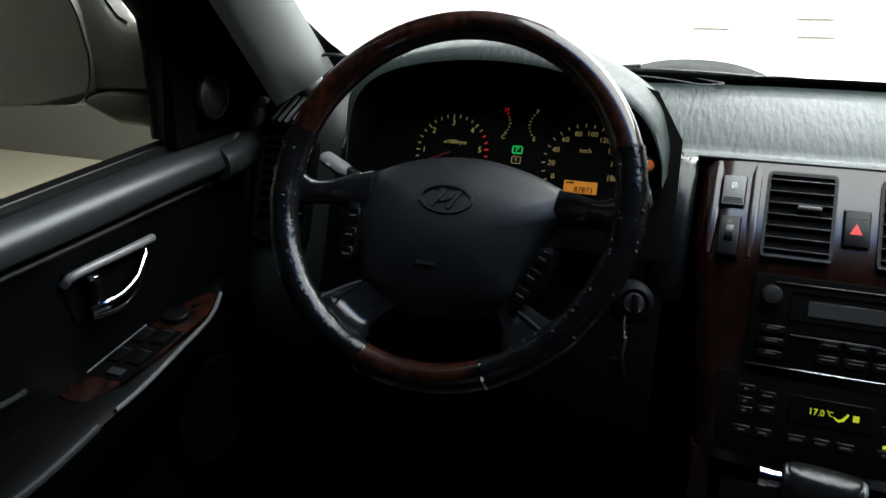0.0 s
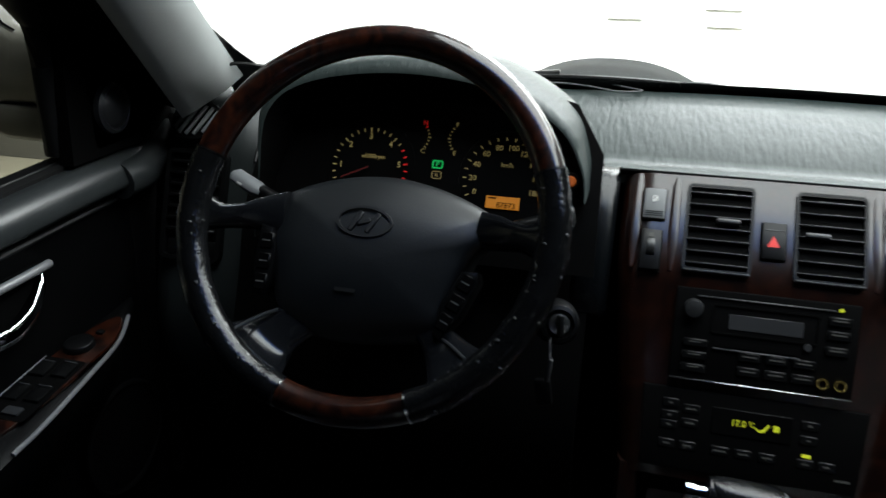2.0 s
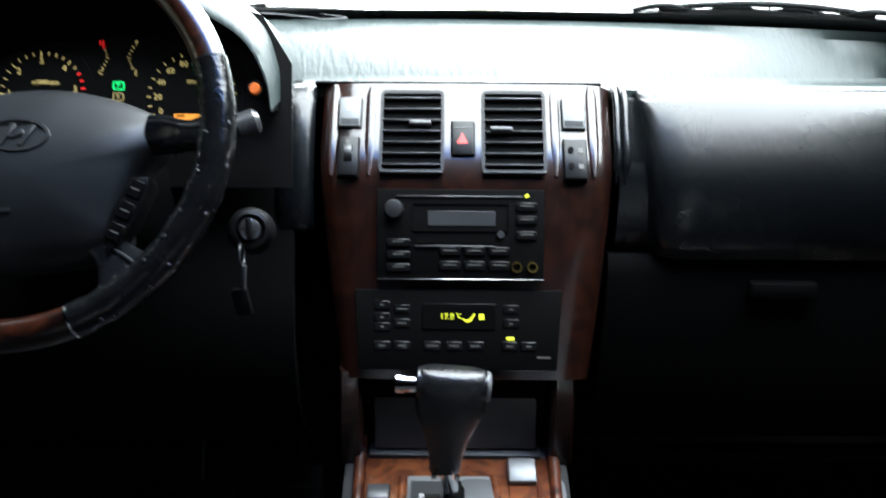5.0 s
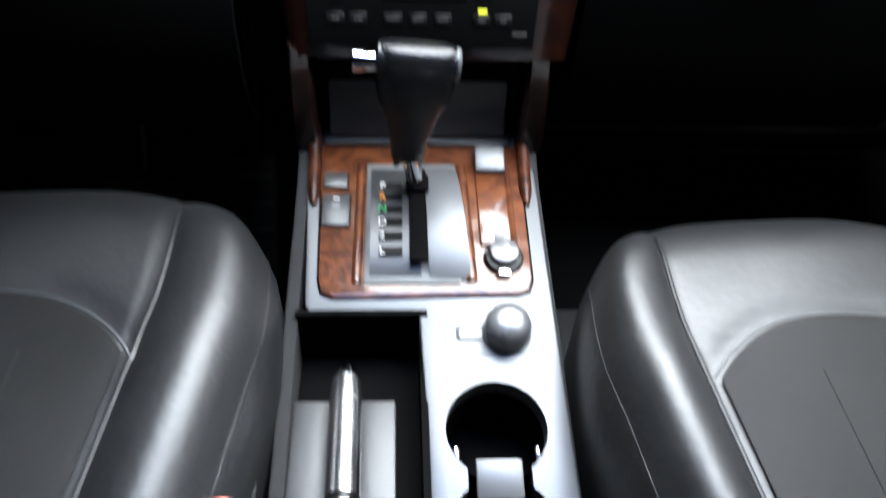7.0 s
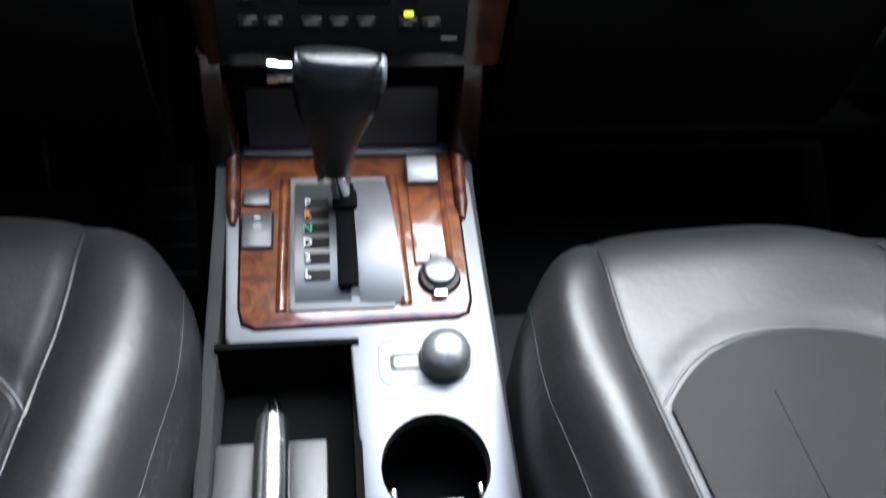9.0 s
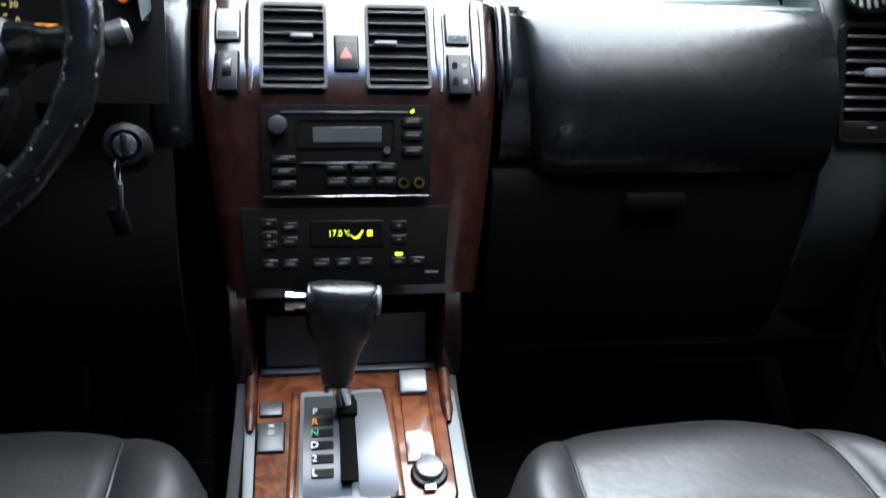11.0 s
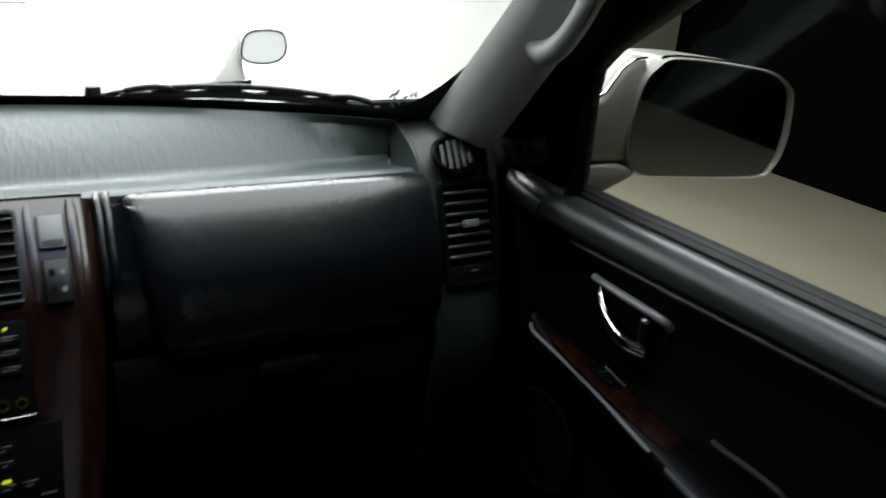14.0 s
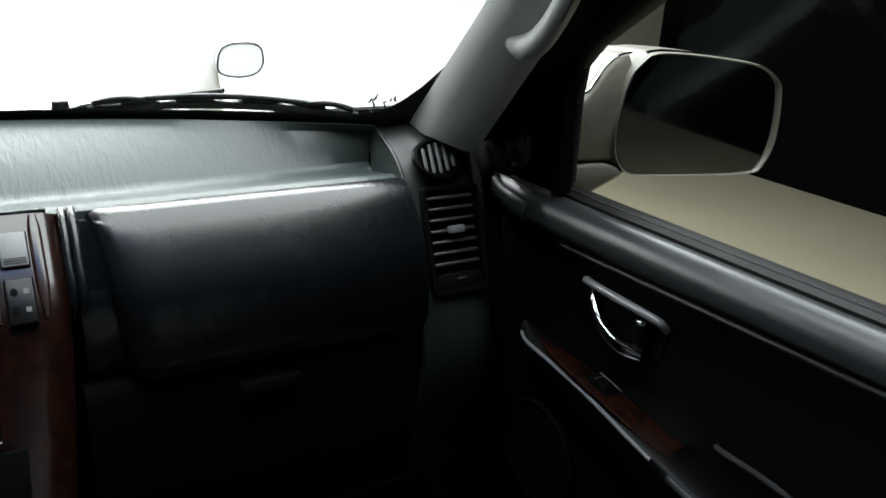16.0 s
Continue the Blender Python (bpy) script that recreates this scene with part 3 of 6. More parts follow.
    part("tab", box((0.022, 0.010, 0.010), S0 @ T(0.002, 0.002, 0.012), 0.002), GREY, v, "grey slider tab")
    part("blank", box((0.066, 0.020, 0.004), S0 @ T(0.002, -0.064, 0.003), 0.0015), TRIM, v)
    part("line", box((0.012, 0.0014, 0.001), S0 @ T(0.006, -0.062, 0.0055)), GREY, v)


def bmesh_move(ob, m):
    ob.data.transform(m)


for side in (-1, 1):
    corner(side)

# instrument hood
HX = -0.372


def arch(k, lift=0.0, grow=0.0):
    """The hood's outline, k from 0 (left foot) to 1 (right foot)."""
    pts = [(-0.552, 1.120), (-0.548, 1.190), (-0.538, 1.256), (-0.495, 1.2885), (-0.403, 1.3025), (-0.303, 1.2945), (-0.226, 1.262), (-0.197, 1.222), (-0.190, 1.188)]
    p = curve([(x, 0, z) for x, z in pts], 6)
    n = len(p) - 1
    i = min(int(k * n), n - 1)
    q = p[i].lerp(p[i + 1], k * n - i)
    c = Vector((HX, 0, 1.17))
    d = (q - c).normalized()
    g = grow * min(1.0, max(0.15, (q.z - 1.175) / 0.07))
    q = q + Vector((d.x * (0.3 if d.x > 0 else 1.0), 0, d.z)) * g
    return q.x, q.z + lift


ks = [i / 48 for i in range(49)]


def arch_ring(y, lift=0.0, grow=0.0, lean=0.21):
    return [(x, y + (z - 1.25) * lean, z) for x, z in (arch(k, lift, grow) for k in ks)]


hood = part("instrument_hood", loft([arch_ring(-0.034, 0.0, 0.003), arch_ring(-0.034, 0.001, 0.009), arch_ring(-0.024, 0.002, 0.015), arch_ring(0.02, 0.003, 0.021), arch_ring(0.08, -0.008, 0.026), arch_ring(0.15, -0.035, 0.034), arch_ring(0.22, -0.075, 0.04)]), SKIN, dash, "arched hood over the instruments", sharp=70)
part("hood_liner", loft([arch_ring(0.045, -0.016, -0.030), arch_ring(0.010, -0.006, -0.012), arch_ring(-0.026, 0.0, -0.001), arch_ring(-0.034, 0.0, 0.003)]), BLACK_AND_SHADE, dash, "matt black inside of the hood", sharp=70)

# ---------------------------------------------------------------- centre stack
# the face is bent: the upper half with the outlets lies back, the lower half with the radio stands steep
F = plane_frame((0, 0.0138, 1.148), 39.7) @ Matrix.Diagonal((1, 1.151, 1, 1))
F0 = plane_frame((0, 0, 1.15), 19)


def bend(v):
    q = Vector((0, 0, 0))
    for k in range(-3, 4):
        d = v + 0.004 * k
        q += (F if d > -0.036 else F0) @ Vector((0, d, 0)) / 7
    return q
stack = thing("centre_stack", "burl wood centre stack with air outlets and switches", "centre console", (0, -0.02, 0.95))


def stack_half(v):
    return 0.150 - 0.024 * max(0.0, -v / 0.24) ** 1.3


rings = []
for i in range(25):
    v = 0.0575 - 0.3115 * i / 24
    h = stack_half(v)
    here = bend(v)
    up = (bend(v + 0.002) - bend(v - 0.002)).normalized()
    out = Vector((0, -up.z, up.y))
    g = h - 0.011
    pts = [(-g - 0.016, -0.030), (-g - 0.0150, -0.016), (-g - 0.010, -0.006), (-g, 0.0), (-g + 0.02, 0.002), (-0.05, 0.003), (0.05, 0.003), (h - 0.02, 0.002), (h, 0.0), (h + 0.010, -0.006), (h + 0.0150, -0.016), (h + 0.016, -0.030)]
    rings.append([here + Vector((u, 0, 0)) + out * w for u, w in pts])
part("wood_fascia", loft(rings), FASCIA_WOOD_SHADE, stack, "lacquered burl wood fascia", sharp=70)
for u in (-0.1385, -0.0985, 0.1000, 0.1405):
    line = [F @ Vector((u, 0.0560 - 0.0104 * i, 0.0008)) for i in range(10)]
    part("wood_moulding", tube(line, [0.0035, 0.0060] + [0.0065] * 5 + [0.0055, 0.0040, 0.0020], 12, flat=0.42), FASCIA_WOOD_SHADE, stack, "rounded upright moulding of the wood")
part("top_gap", box((0.316, 0.003, 0.012), F @ T(-0.004, 0.0600, -0.006), 0.001), BLACK_AND_SHADE, stack)


def outlet(u0, u1, v0, v1, tab_u, tab_v):
    """An air outlet of the stack: frame, black plate for the inner shade, slats and slider tab."""
    m = F @ T(0, 0, 0.003)
    o = part("air_outlet", frame_ring(u0 - 0.003, v0 - 0.003, u1 + 0.003, v1 + 0.003, 0.006, 0.0035, -0.001, 0.0035, m), TRIM, stack, "square air outlet")
    # shade behind the slats is a flat black plate
    part("outlet_shade", prism(rrect(u0, v0, u1, v1, 0.004), -0.001, 0.0006, m), BLACK_AND_SHADE, o)
    n = 7
    for k in range(n):
        v = v1 - (v1 - v0) * (k + 0.55) / n
        part("slat", box((u1 - u0 - 0.001, 0.0012, 0.0075), m @ T((u0 + u1) / 2, v, 0.0030) @ spin(8, "X"), 0.0003, 1), SLAT, o)
    part("tab", box((0.024, 0.0042, 0.008), m @ T(tab_u, tab_v, 0.0065), 0.0015), SLAT, o, "slider tab")
    part("lower_lip", box((u1 - u0 + 0.004, 0.002, 0.005), m @ T((u0 + u1) / 2, v0 - 0.002, 0.002), 0.0008, 1), SLAT, o)


outlet(-0.085, -0.022, -0.034, 0.0455, -0.045, 0.012)
outlet(0.024, 0.087, -0.034, 0.0455, 0.042, 0.006)


def switch(name, u0, u1, v0, v1, label, mat=SOFT):
    s = part(name, box((u1 - u0, v1 - v0, 0.008), F @ T((u0 + u1) / 2, (v0 + v1) / 2, 0.004), 0.0016), mat, stack, label)
    part("gap", frame_ring(u0 - 0.0012, v0 - 0.0012, u1 + 0.0012, v1 + 0.0012, 0.002, 0.0012, 0.0, 0.0034, F), BLACK_AND_SHADE, s)
    return s


s = switch("lock_switch", -0.132, -0.109, 0.010, 0.040, "grey push switch with a key sign", GREY)
part("sign", tube([F @ Vector(p) for p in ((-0.1225, 0.026, 0.0085), (-0.1185, 0.031, 0.0085))], 0.0009, 6), WHITE, s)
part("sign", frame_ring(-0.1235, 0.0265, -0.1175, 0.0325, 0.003, 0.0007, 0.008, 0.0085, F), WHITE, s)
for k in range(3):
    part("rib", box((0.019, 0.0007, 0.0006), F @ T(-0.1205, 0.0125 + 0.002 * k, 0.0083)), BLACK_AND_SHADE, s)
s = switch("dimmer_switch", -0.131, -0.110, -0.040, -0.001, "black dimmer wheel switch", TRIM)
part("wheel", cyl(0.009, 0.009, 0.009, F @ T(-0.125, -0.018, 0.0055) @ spin(90, "Y"), 24, 0.001), SOFT, s)
part("mark", box((0.005, 0.004, 0.0006), F @ T(-0.1205, -0.007, 0.0083)), ICON, s)
s = switch("hazard_switch", -0.011, 0.013, -0.019, 0.016, "black hazard switch with a red triangle", TRIM)
part("triangle", prism([(-0.0055, -0.0075), (0.0065, -0.0075), (0.0005, 0.003)], 0.0078, 0.0086, F), HAZ_LIT, s, "lit red triangle")
part("rib", box((0.020, 0.0007, 0.0006), F @ T(0.001, 0.0085, 0.0083)), SLAT, s)
s = switch("blank_switch", 0.108, 0.132, 0.009, 0.040, "grey blank switch with ribs", GREY)
for k in range(3):
    part("rib", box((0.020, 0.0007, 0.0006), F @ T(0.120, 0.0115 + 0.002 * k, 0.0083)), BLACK_AND_SHADE, s)
s = switch("socket_panel", 0.108, 0.132, -0.042, -0.002, "black panel with two small sockets", TRIM)
for v in (-0.014, -0.030):
    part("socket", cyl(0.0032, 0.0032, 0.002, F @ T(0.115, v, 0.0075), 16), BLACK_AND_SHADE, s)
    part("sign", box((0.005, 0.0045, 0.0005), F @ T(0.1255, v, 0.0083)), ICON, s)

# cubby under the stack
# a solid black block stands in for the shaded hollow
cub = part("cubby", box((0.20, 0.10, 0.105), T(-0.004, -0.005, 0.838)), BLACK_AND_SHADE, stack, "black block for the shade inside the cubby")
part("cubby_floor", box((0.182, 0.006, 0.070), T(-0.004, -0.058, 0.845) @ spin(-14, "X"), 0.002), SLAT, stack, "dark grey cubby flap")
part("cubby_sill", box((0.196, 0.020, 0.020), T(-0.004, -0.064, 0.800) @ spin(12, "X"), 0.004), SOFT, stack)
for side in (-1, 1):
    rings = []
    for y, z, w in ((-0.070, 0.915, 0.012), (-0.080, 0.880, 0.012), (-0.080, 0.835, 0.013), (-0.075, 0.80, 0.014)):
        rings.append([(side * 0.116 - 0.003 + dx, y + dy, z) for dx, dy in ((-w, 0.0), (-w * 0.7, -0.007), (w * 0.7, -0.007), (w, 0.0), (w, 0.09), (-w, 0.09))])
    part("side_rail", loft(rings, True, True), FASCIA_WOOD_SHADE, stack)

# ---------------------------------------------------------------- radio
radio = thing("car_radio", "black double height car radio with dark display", "radio", (0, -0.04, 1.05))
G = F0 @ T(0, 0, 0.004)
part("body", box((0.176, 0.094, 0.012), G @ T(-0.001, -0.099, 0.001), 0.002), BLACK_AND_SHADE, radio)
part("top_strip", box((0.132, 0.0016, 0.002), G @ T(-0.002, -0.0595, 0.0078), 0.0005, 1), SLAT, radio)
part("base_strip", box((0.176, 0.0017, 0.003), G @ T(-0.001, -0.1465, 0.0075), 0.0005, 1), STEEL, radio, "bright lower edge")
part("display", box((0.071, 0.0155, 0.001), G @ T(0.0, -0.0825, 0.0072), 0.0004, 1), SLAT, radio, "grey unlit display")
part("display_frame", frame_ring(-0.052, -0.096, 0.050, -0.066, 0.003, 0.0015, 0.006, 0.0085, G), BLACK_AND_SHADE, radio)
part("slot_lip", box((0.084, 0.0016, 0.003), G @ T(-0.007, -0.1115, 0.008), 0.0005, 1), SLAT, radio)
part("slot", box((0.080, 0.006, 0.001), G @ T(-0.007, -0.1055, 0.0071)), BLACK_AND_SHADE, radio)
part("volume_knob", cyl(0.0105, 0.009, 0.010, G @ T(-0.071, -0.073, 0.006), 28, 0.001), SOFT, radio, "round volume knob")
part("eject_button", cyl(0.004, 0.0035, 0.003, G @ T(0.041, -0.099, 0.007), 18), SLAT, radio)
for row, v in enumerate((-0.119, -0.134)):
    for k in range(3):
        part("button", box((0.022, 0.0095, 0.0030), G @ T(-0.012 + 0.0258 * k, v + 0.0025, 0.0080), 0.0012, 1), TRIM, radio)
        part("mark", box((0.014, 0.0012, 0.0005), G @ T(-0.012 + 0.0258 * k, v + 0.003, 0.0099)), ICON, radio)
for k, v in enumerate((-0.108, -0.121, -0.134)):
    part("button", box((0.025, 0.0085, 0.0035), G @ T(-0.066, v, 0.0080), 0.0012, 1), TRIM, radio)
    part("mark", box((0.012, 0.0011, 0.0005), G @ T(-0.066, v + 0.001, 0.0099)), ICON, radio)
for k, v in enumerate((-0.070, -0.084, -0.100)):
    part("button", box((0.022, 0.0095, 0.0030), G @ T(0.068, v, 0.0080), 0.0012, 1), TRIM, radio)
    part("mark", box((0.014, 0.0013, 0.0005), G @ T(0.068, v + 0.001, 0.0099)), ICON, radio)
for u in (0.058, 0.0745):
    part("jack", loft([[(r * math.cos(t), r * math.sin(t), w) for t in [2 * math.pi * k / 20 for k in range(20)]] for r, w in ((0.0058, 0), (0.0058, 0.0035), (0.0036, 0.0035), (0.0034, 0.0))], True), GOLD, radio, "gold ringed jack").data.transform(G @ T(u, -0.133, 0.007))
    part("jack_core", cyl(0.0034, 0.0034, 0.001, G @ T(u, -0.133, 0.0068), 16), BLACK_AND_SHADE, radio)
part("lamp", box((0.0045, 0.0030, 0.001), G @ T(0.068, -0.0585, 0.0078) @ spin(25), 0.0004, 1), YELLOW_LIT, radio, "small lit green lamp")

# ---------------------------------------------------------------- climate panel
climate = thing("climate_panel", "black climate control panel with a lit display", "control panel", (0, -0.06, 0.96))
H = F0 @ T(0, 0, 0.002)
part("body", prism([(-0.112, -0.158), (-0.108, -0.243), (0.102, -0.243), (0.107, -0.158)], 0.0, 0.006, H, 0.002), BLACK_AND_SHADE, climate)
part("display_window", box((0.078, 0.028, 0.002), H @ T(-0.002, -0.186, 0.0062), 0.001, 1), PANEL, climate, "black display window")
HD = H @ T(0.003, -0.186) @ Matrix.Diagonal((0.80, 0.86, 1, 1)) @ T(-0.003, 0.186)
letters("temperature", "17.0", 0.0110, HD @ T(-0.019, -0.186, 0.0075) @ Matrix.Shear("XY", 4, (0.12, 0)), YELLOW_LIT, climate, "lit reading 17.0")
letters("unit", "C", 0.0085, HD @ T(-0.0025, -0.1855, 0.0075), YELLOW_LIT, climate)
part("degree", frame_ring(-0.0072, -0.1835, -0.0048, -0.1811, 0.0012, 0.0005, 0.0072, 0.0077, HD), YELLOW_LIT, climate)
part("air_sign", prism([(0.002, -0.1875), (0.006, -0.1905), (0.011, -0.1885), (0.0165, -0.182), (0.0185, -0.1828), (0.013, -0.1915), (0.006, -0.193), (0.001, -0.1888)], 0.0072, 0.0077, HD), YELLOW_LIT, climate)
for a in range(4):
    part("fan_blade", prism(arc(0.0265 + 0.0025 * math.cos(radians(45 + 90 * a)), -0.186 + 0.0025 * math.sin(radians(45 + 90 * a)), 0.0021, 0, 330, 10), 0.0072, 0.0077, HD), YELLOW_LIT, climate)
part("lit_bar", box((0.0085, 0.0036, 0.001), H @ T(0.0525, -0.209, 0.0068), 0.0004, 1), YELLOW_LIT, climate, "lit yellow button lamp")
for u, v, w in ((-0.083, -0.174, 0.004), (-0.083, -0.187, 0.004), (-0.083, -0.197, 0.004), (-0.062, -0.178, 0.010), (-0.062, -0.193, 0.009), (-0.083, -0.217, 0.007), (-0.062, -0.217, 0.008), (-0.030, -0.217, 0.012), (-0.007, -0.217, 0.010), (0.016, -0.217, 0.010), (0.052, -0.217, 0.007), (0.072, -0.217, 0.006), (0.053, -0.178, 0.004), (0.053, -0.193, 0.004)):
    k = part("key", box((max(0.017, w + 0.006), 0.0095, 0.002), H @ T(u, v, 0.0062), 0.001, 1), TRIM, climate)
    part("mark", box((w, 0.0016, 0.0005), H @ T(u, v, 0.0075)), ICON, k)
part("label_bar", box((0.014, 0.002, 0.0005), H @ T(0.088, -0.229, 0.0063)), ICON, climate)

# ---------------------------------------------------------------- instruments
K = plane_frame((-0.35, 0.0, 1.2), 25)
gauges = thing("instrument_cluster", "black instrument cluster with amber lit dials", "instruments", (-0.37, 0.03, 1.2))
part("face", prism([(-0.205, -0.10), (0.175, -0.10), (0.172, 0.03), (0.14, 0.082), (0.05, 0.108), (-0.06, 0.110), (-0.155, 0.092), (-0.20, 0.05)], -0.006, -0.002, K), PANEL, gauges)


def dial_mark(u, v, ang, r0, r1, w, mat, parent):
    c, s = math.cos(radians(ang)), math.sin(radians(ang))
    m = K @ T(u + c * (r0 + r1) / 2, v + s * (r0 + r1) / 2, 0.0) @ spin(ang)
    part("tick", box((r1 - r0, w, 0.0006), m), mat, parent)


tach = part("tachometer", frame_ring(-0.137, -0.052, -0.033, 0.052, 0.052, 0.0008, -0.002, -0.0012, K, 10), PANEL, gauges, "rev counter dial")
TU, TV = -0.085, -0.004
for n in range(0, 6):
    a = 223 - 43 * n
    if n:
        letters("numeral", str(n), 0.0095, K @ T(TU + 0.0345 * math.cos(radians(a)), TV + 0.0345 * math.sin(radians(a))), AMBER, tach)
for n in range(0, 25):
    a = 223 - 43 * n / 4
    red = n >= 18
    dial_mark(TU, TV, a, 0.0405 if n % 4 else 0.0395, 0.0445, 0.0012 if not red else 0.0016, RED_LIT if red else (AMBER if n % 4 == 0 else AMBER_DIM), tach)
letters("caption", "x1000rpm", 0.0068, K @ T(TU + 0.003, TV + 0.012), AMBER, tach)
part("needle", box((0.034, 0.0016, 0.001), K @ T(TU, TV, 0.003) @ spin(205) @ T(0.018, 0, 0)), NEEDLE, tach, "red needle")

speed = part("speedometer", frame_ring(0.018, -0.056, 0.122, 0.048, 0.052, 0.0008, -0.002, -0.0012, K, 10), PANEL, gauges, "speed dial to 180 km/h")
SU, SV = 0.070, -0.006
for n in range(0, 181, 20):
    a = 206 - 226 * n / 180
    letters("numeral", str(n), 0.0085, K @ T(SU + 0.0355 * math.cos(radians(a)), SV + 0.0355 * math.sin(radians(a))), AMBER, speed)
for n in range(0, 181, 10):
    a = 206 - 226 * n / 180
    dial_mark(SU, SV, a, 0.0425, 0.0465, 0.0011, AMBER if n % 20 == 0 else AMBER_DIM, speed)
letters("caption", "km/h", 0.0068, K @ T(SU + 0.001, SV + 0.016), AMBER, speed)
odo = part("odometer", box((0.037, 0.0135, 0.001), K @ T(0.0705, -0.031, 0.0), 0.0004, 1), ORANGE_LIT, gauges, "orange backlit odometer display")
letters("digits", "87873", 0.0085, K @ T(0.0745, -0.034, 0.0010), PANEL, odo)
part("trip_mark", box((0.009, 0.0016, 0.0004), K @ T(0.059, -0.0265, 0.0009)), PANEL, odo)
temp = part("temperature_gauge", prism([(-0.0265, 0.0265), (-0.0255, 0.0265), (-0.0255, 0.0275), (-0.0265, 0.0275)], -0.002, -0.001, K), PANEL, gauges, "coolant and fuel gauges")
for k in range(7):
    a = -42 + 84 * k / 6
    dial_mark(-0.036, 0.0345, a, 0.0155, 0.0172 if k % 3 else 0.0182, 0.0013, RED_LIT if k == 6 else AMBER_DIM, temp)
    dial_mark(0.020, 0.0345, 180 - a, 0.0155, 0.0172 if k % 3 else 0.0182, 0.0013, AMBER_DIM, temp)
for ch, u, v in (("C", -0.0275, 0.0185), ("H", -0.0275, 0.050), ("E", 0.0130, 0.0185), ("F", 0.0130, 0.050)):
    letters("letter", ch, 0.0072, K @ T(u + (0.002 if ch in "CH" else -0.002), v), RED_LIT if ch == "H" else AMBER, temp)
gear = part("gear_lamp", frame_ring(-0.0125, 0.0005, -0.0005, 0.0095, 0.002, 0.0012, -0.001, 0.0004, K), GREEN_LIT, gauges, "lit green park lamp")
letters("letter", "P", 0.0075, K @ T(-0.0065, 0.005), GREEN_LIT, gear)
part("dim_lamp", frame_ring(-0.0120, -0.0110, -0.0010, -0.0025, 0.002, 0.0007, -0.001, 0.0002, K), AMBER_DIM, gauges)
letters("letter", "R", 0.0058, K @ T(-0.0065, -0.0068), AMBER_DIM, gauges)

# ---------------------------------------------------------------- steering column
column = thing("steering_column", "black steering column shroud with stalks and ignition", "steering column", (-0.375, -0.08, 1.13))
ax = Vector((0, math.cos(radians(30)), -math.sin(radians(30))))
C0 = Vector((-0.377, -0.190, 1.2005))
rings = []
for d, rx, rz in ((0.055, 0.050, 0.050), (0.075, 0.068, 0.062), (0.14, 0.074, 0.066), (0.20, 0.080, 0.070), (0.30, 0.085, 0.075)):
    c = C0 + ax * d + Vector((0.0, 0, -0.015))
    up = Vector((0, math.sin(radians(30)), math.cos(radians(30))))
    rings.append([c + Vector((1, 0, 0)) * rx * math.copysign(abs(math.cos(t)) ** 0.7, math.cos(t)) + up * rz * math.copysign(abs(math.sin(t)) ** 0.7, math.sin(t)) for t in [2 * math.pi * k / 28 for k in range(28)]])
part("shroud", loft(rings, True, True), BLACK_AND_SHADE, column)
st = part("light_stalk", tube(curve([(-0.44, -0.095, 1.150), (-0.49, -0.088, 1.168), (-0.530, -0.080, 1.182)]), 0.0075, 12), TRIM, column, "black stalk with a grey tip")
part("tip", tube([(-0.528, -0.080, 1.181), (-0.536, -0.079, 1.184), (-0.562, -0.073, 1.195), (-0.5655, -0.072, 1.1965)], [0.0085, 0.0115, 0.0105, 0.006], 12, flat=0.72), GREY, st, "grey printed stalk tip")
part("mark", box((0.014, 0.001, 0.0025), T(-0.548, -0.0865, 1.189) @ spin(22, "Y")), WHITE, st)
st = part("wiper_stalk", tube(curve([(-0.31, -0.085, 1.150), (-0.26, -0.075, 1.165), (-0.222, -0.066, 1.176)]), 0.0075, 12), TRIM, column, "black stalk with a round knob")
part("knob", tube([(-0.222, -0.066, 1.176), (-0.218, -0.065, 1.177), (-0.202, -0.061, 1.182), (-0.198, -0.060, 1.183)], [0.009, 0.0125, 0.0125, 0.008], 16), KNOB_DARK, st, "dark ribbed end knob")
part("lamp_bezel", cyl(0.009, 0.008, 0.006, Matrix.Translation((-0.206, -0.032, 1.208)) @ spin(72, "X"), 20), TRIM, column)
part("warning_lamp", cyl(0.0058, 0.0045, 0.004, Matrix.Translation((-0.206, -0.0375, 1.2095)) @ spin(72, "X"), 18), WARN_LIT, column, "glowing orange warning lamp")

IG = Matrix.Translation((-0.199, -0.128, 1.094)) @ spin(12, "Z") @ spin(68, "X") @ Matrix.Scale(0.68, 4)
lock = thing("ignition_lock", "ignition lock with a key on a ring", "ignition lock", (-0.192, -0.125, 1.10))
part("collar", loft([[(r * math.cos(t), r * math.sin(t), w) for t in [2 * math.pi * k / 28 for k in range(28)]] for r, w in ((0.034, -0.05), (0.030, 0.0), (0.026, 0.010), (0.021, 0.012), (0.018, 0.006), (0.0, 0.006))], True), TRIM, lock).data.transform(IG)
part("barrel", cyl(0.0155, 0.0145, 0.008, IG @ T(0, 0, 0.006), 24, 0.001), STEEL, lock, "steel lock barrel")
part("key_head", box((0.008, 0.030, 0.024), IG @ T(0, -0.001, 0.026), 0.003), TRIM, lock, "black key head")
part("key_blade", box((0.003, 0.010, 0.014), IG @ T(0, 0.002, 0.014), 0.0006, 1), CHROME, lock)
part("key_ring", tube([(-0.203, -0.150 + 0.009 * math.cos(t), 1.078 + 0.010 * math.sin(t)) for t in [2 * math.pi * k / 20 for k in range(21)]], 0.0010, 6, up=(1, 0, 0)), SLAT, lock)
part("hanging_key", box((0.005, 0.007, 0.026), T(-0.203, -0.152, 1.056) @ spin(6, "Y"), 0.002), SLAT, lock, "hanging key")
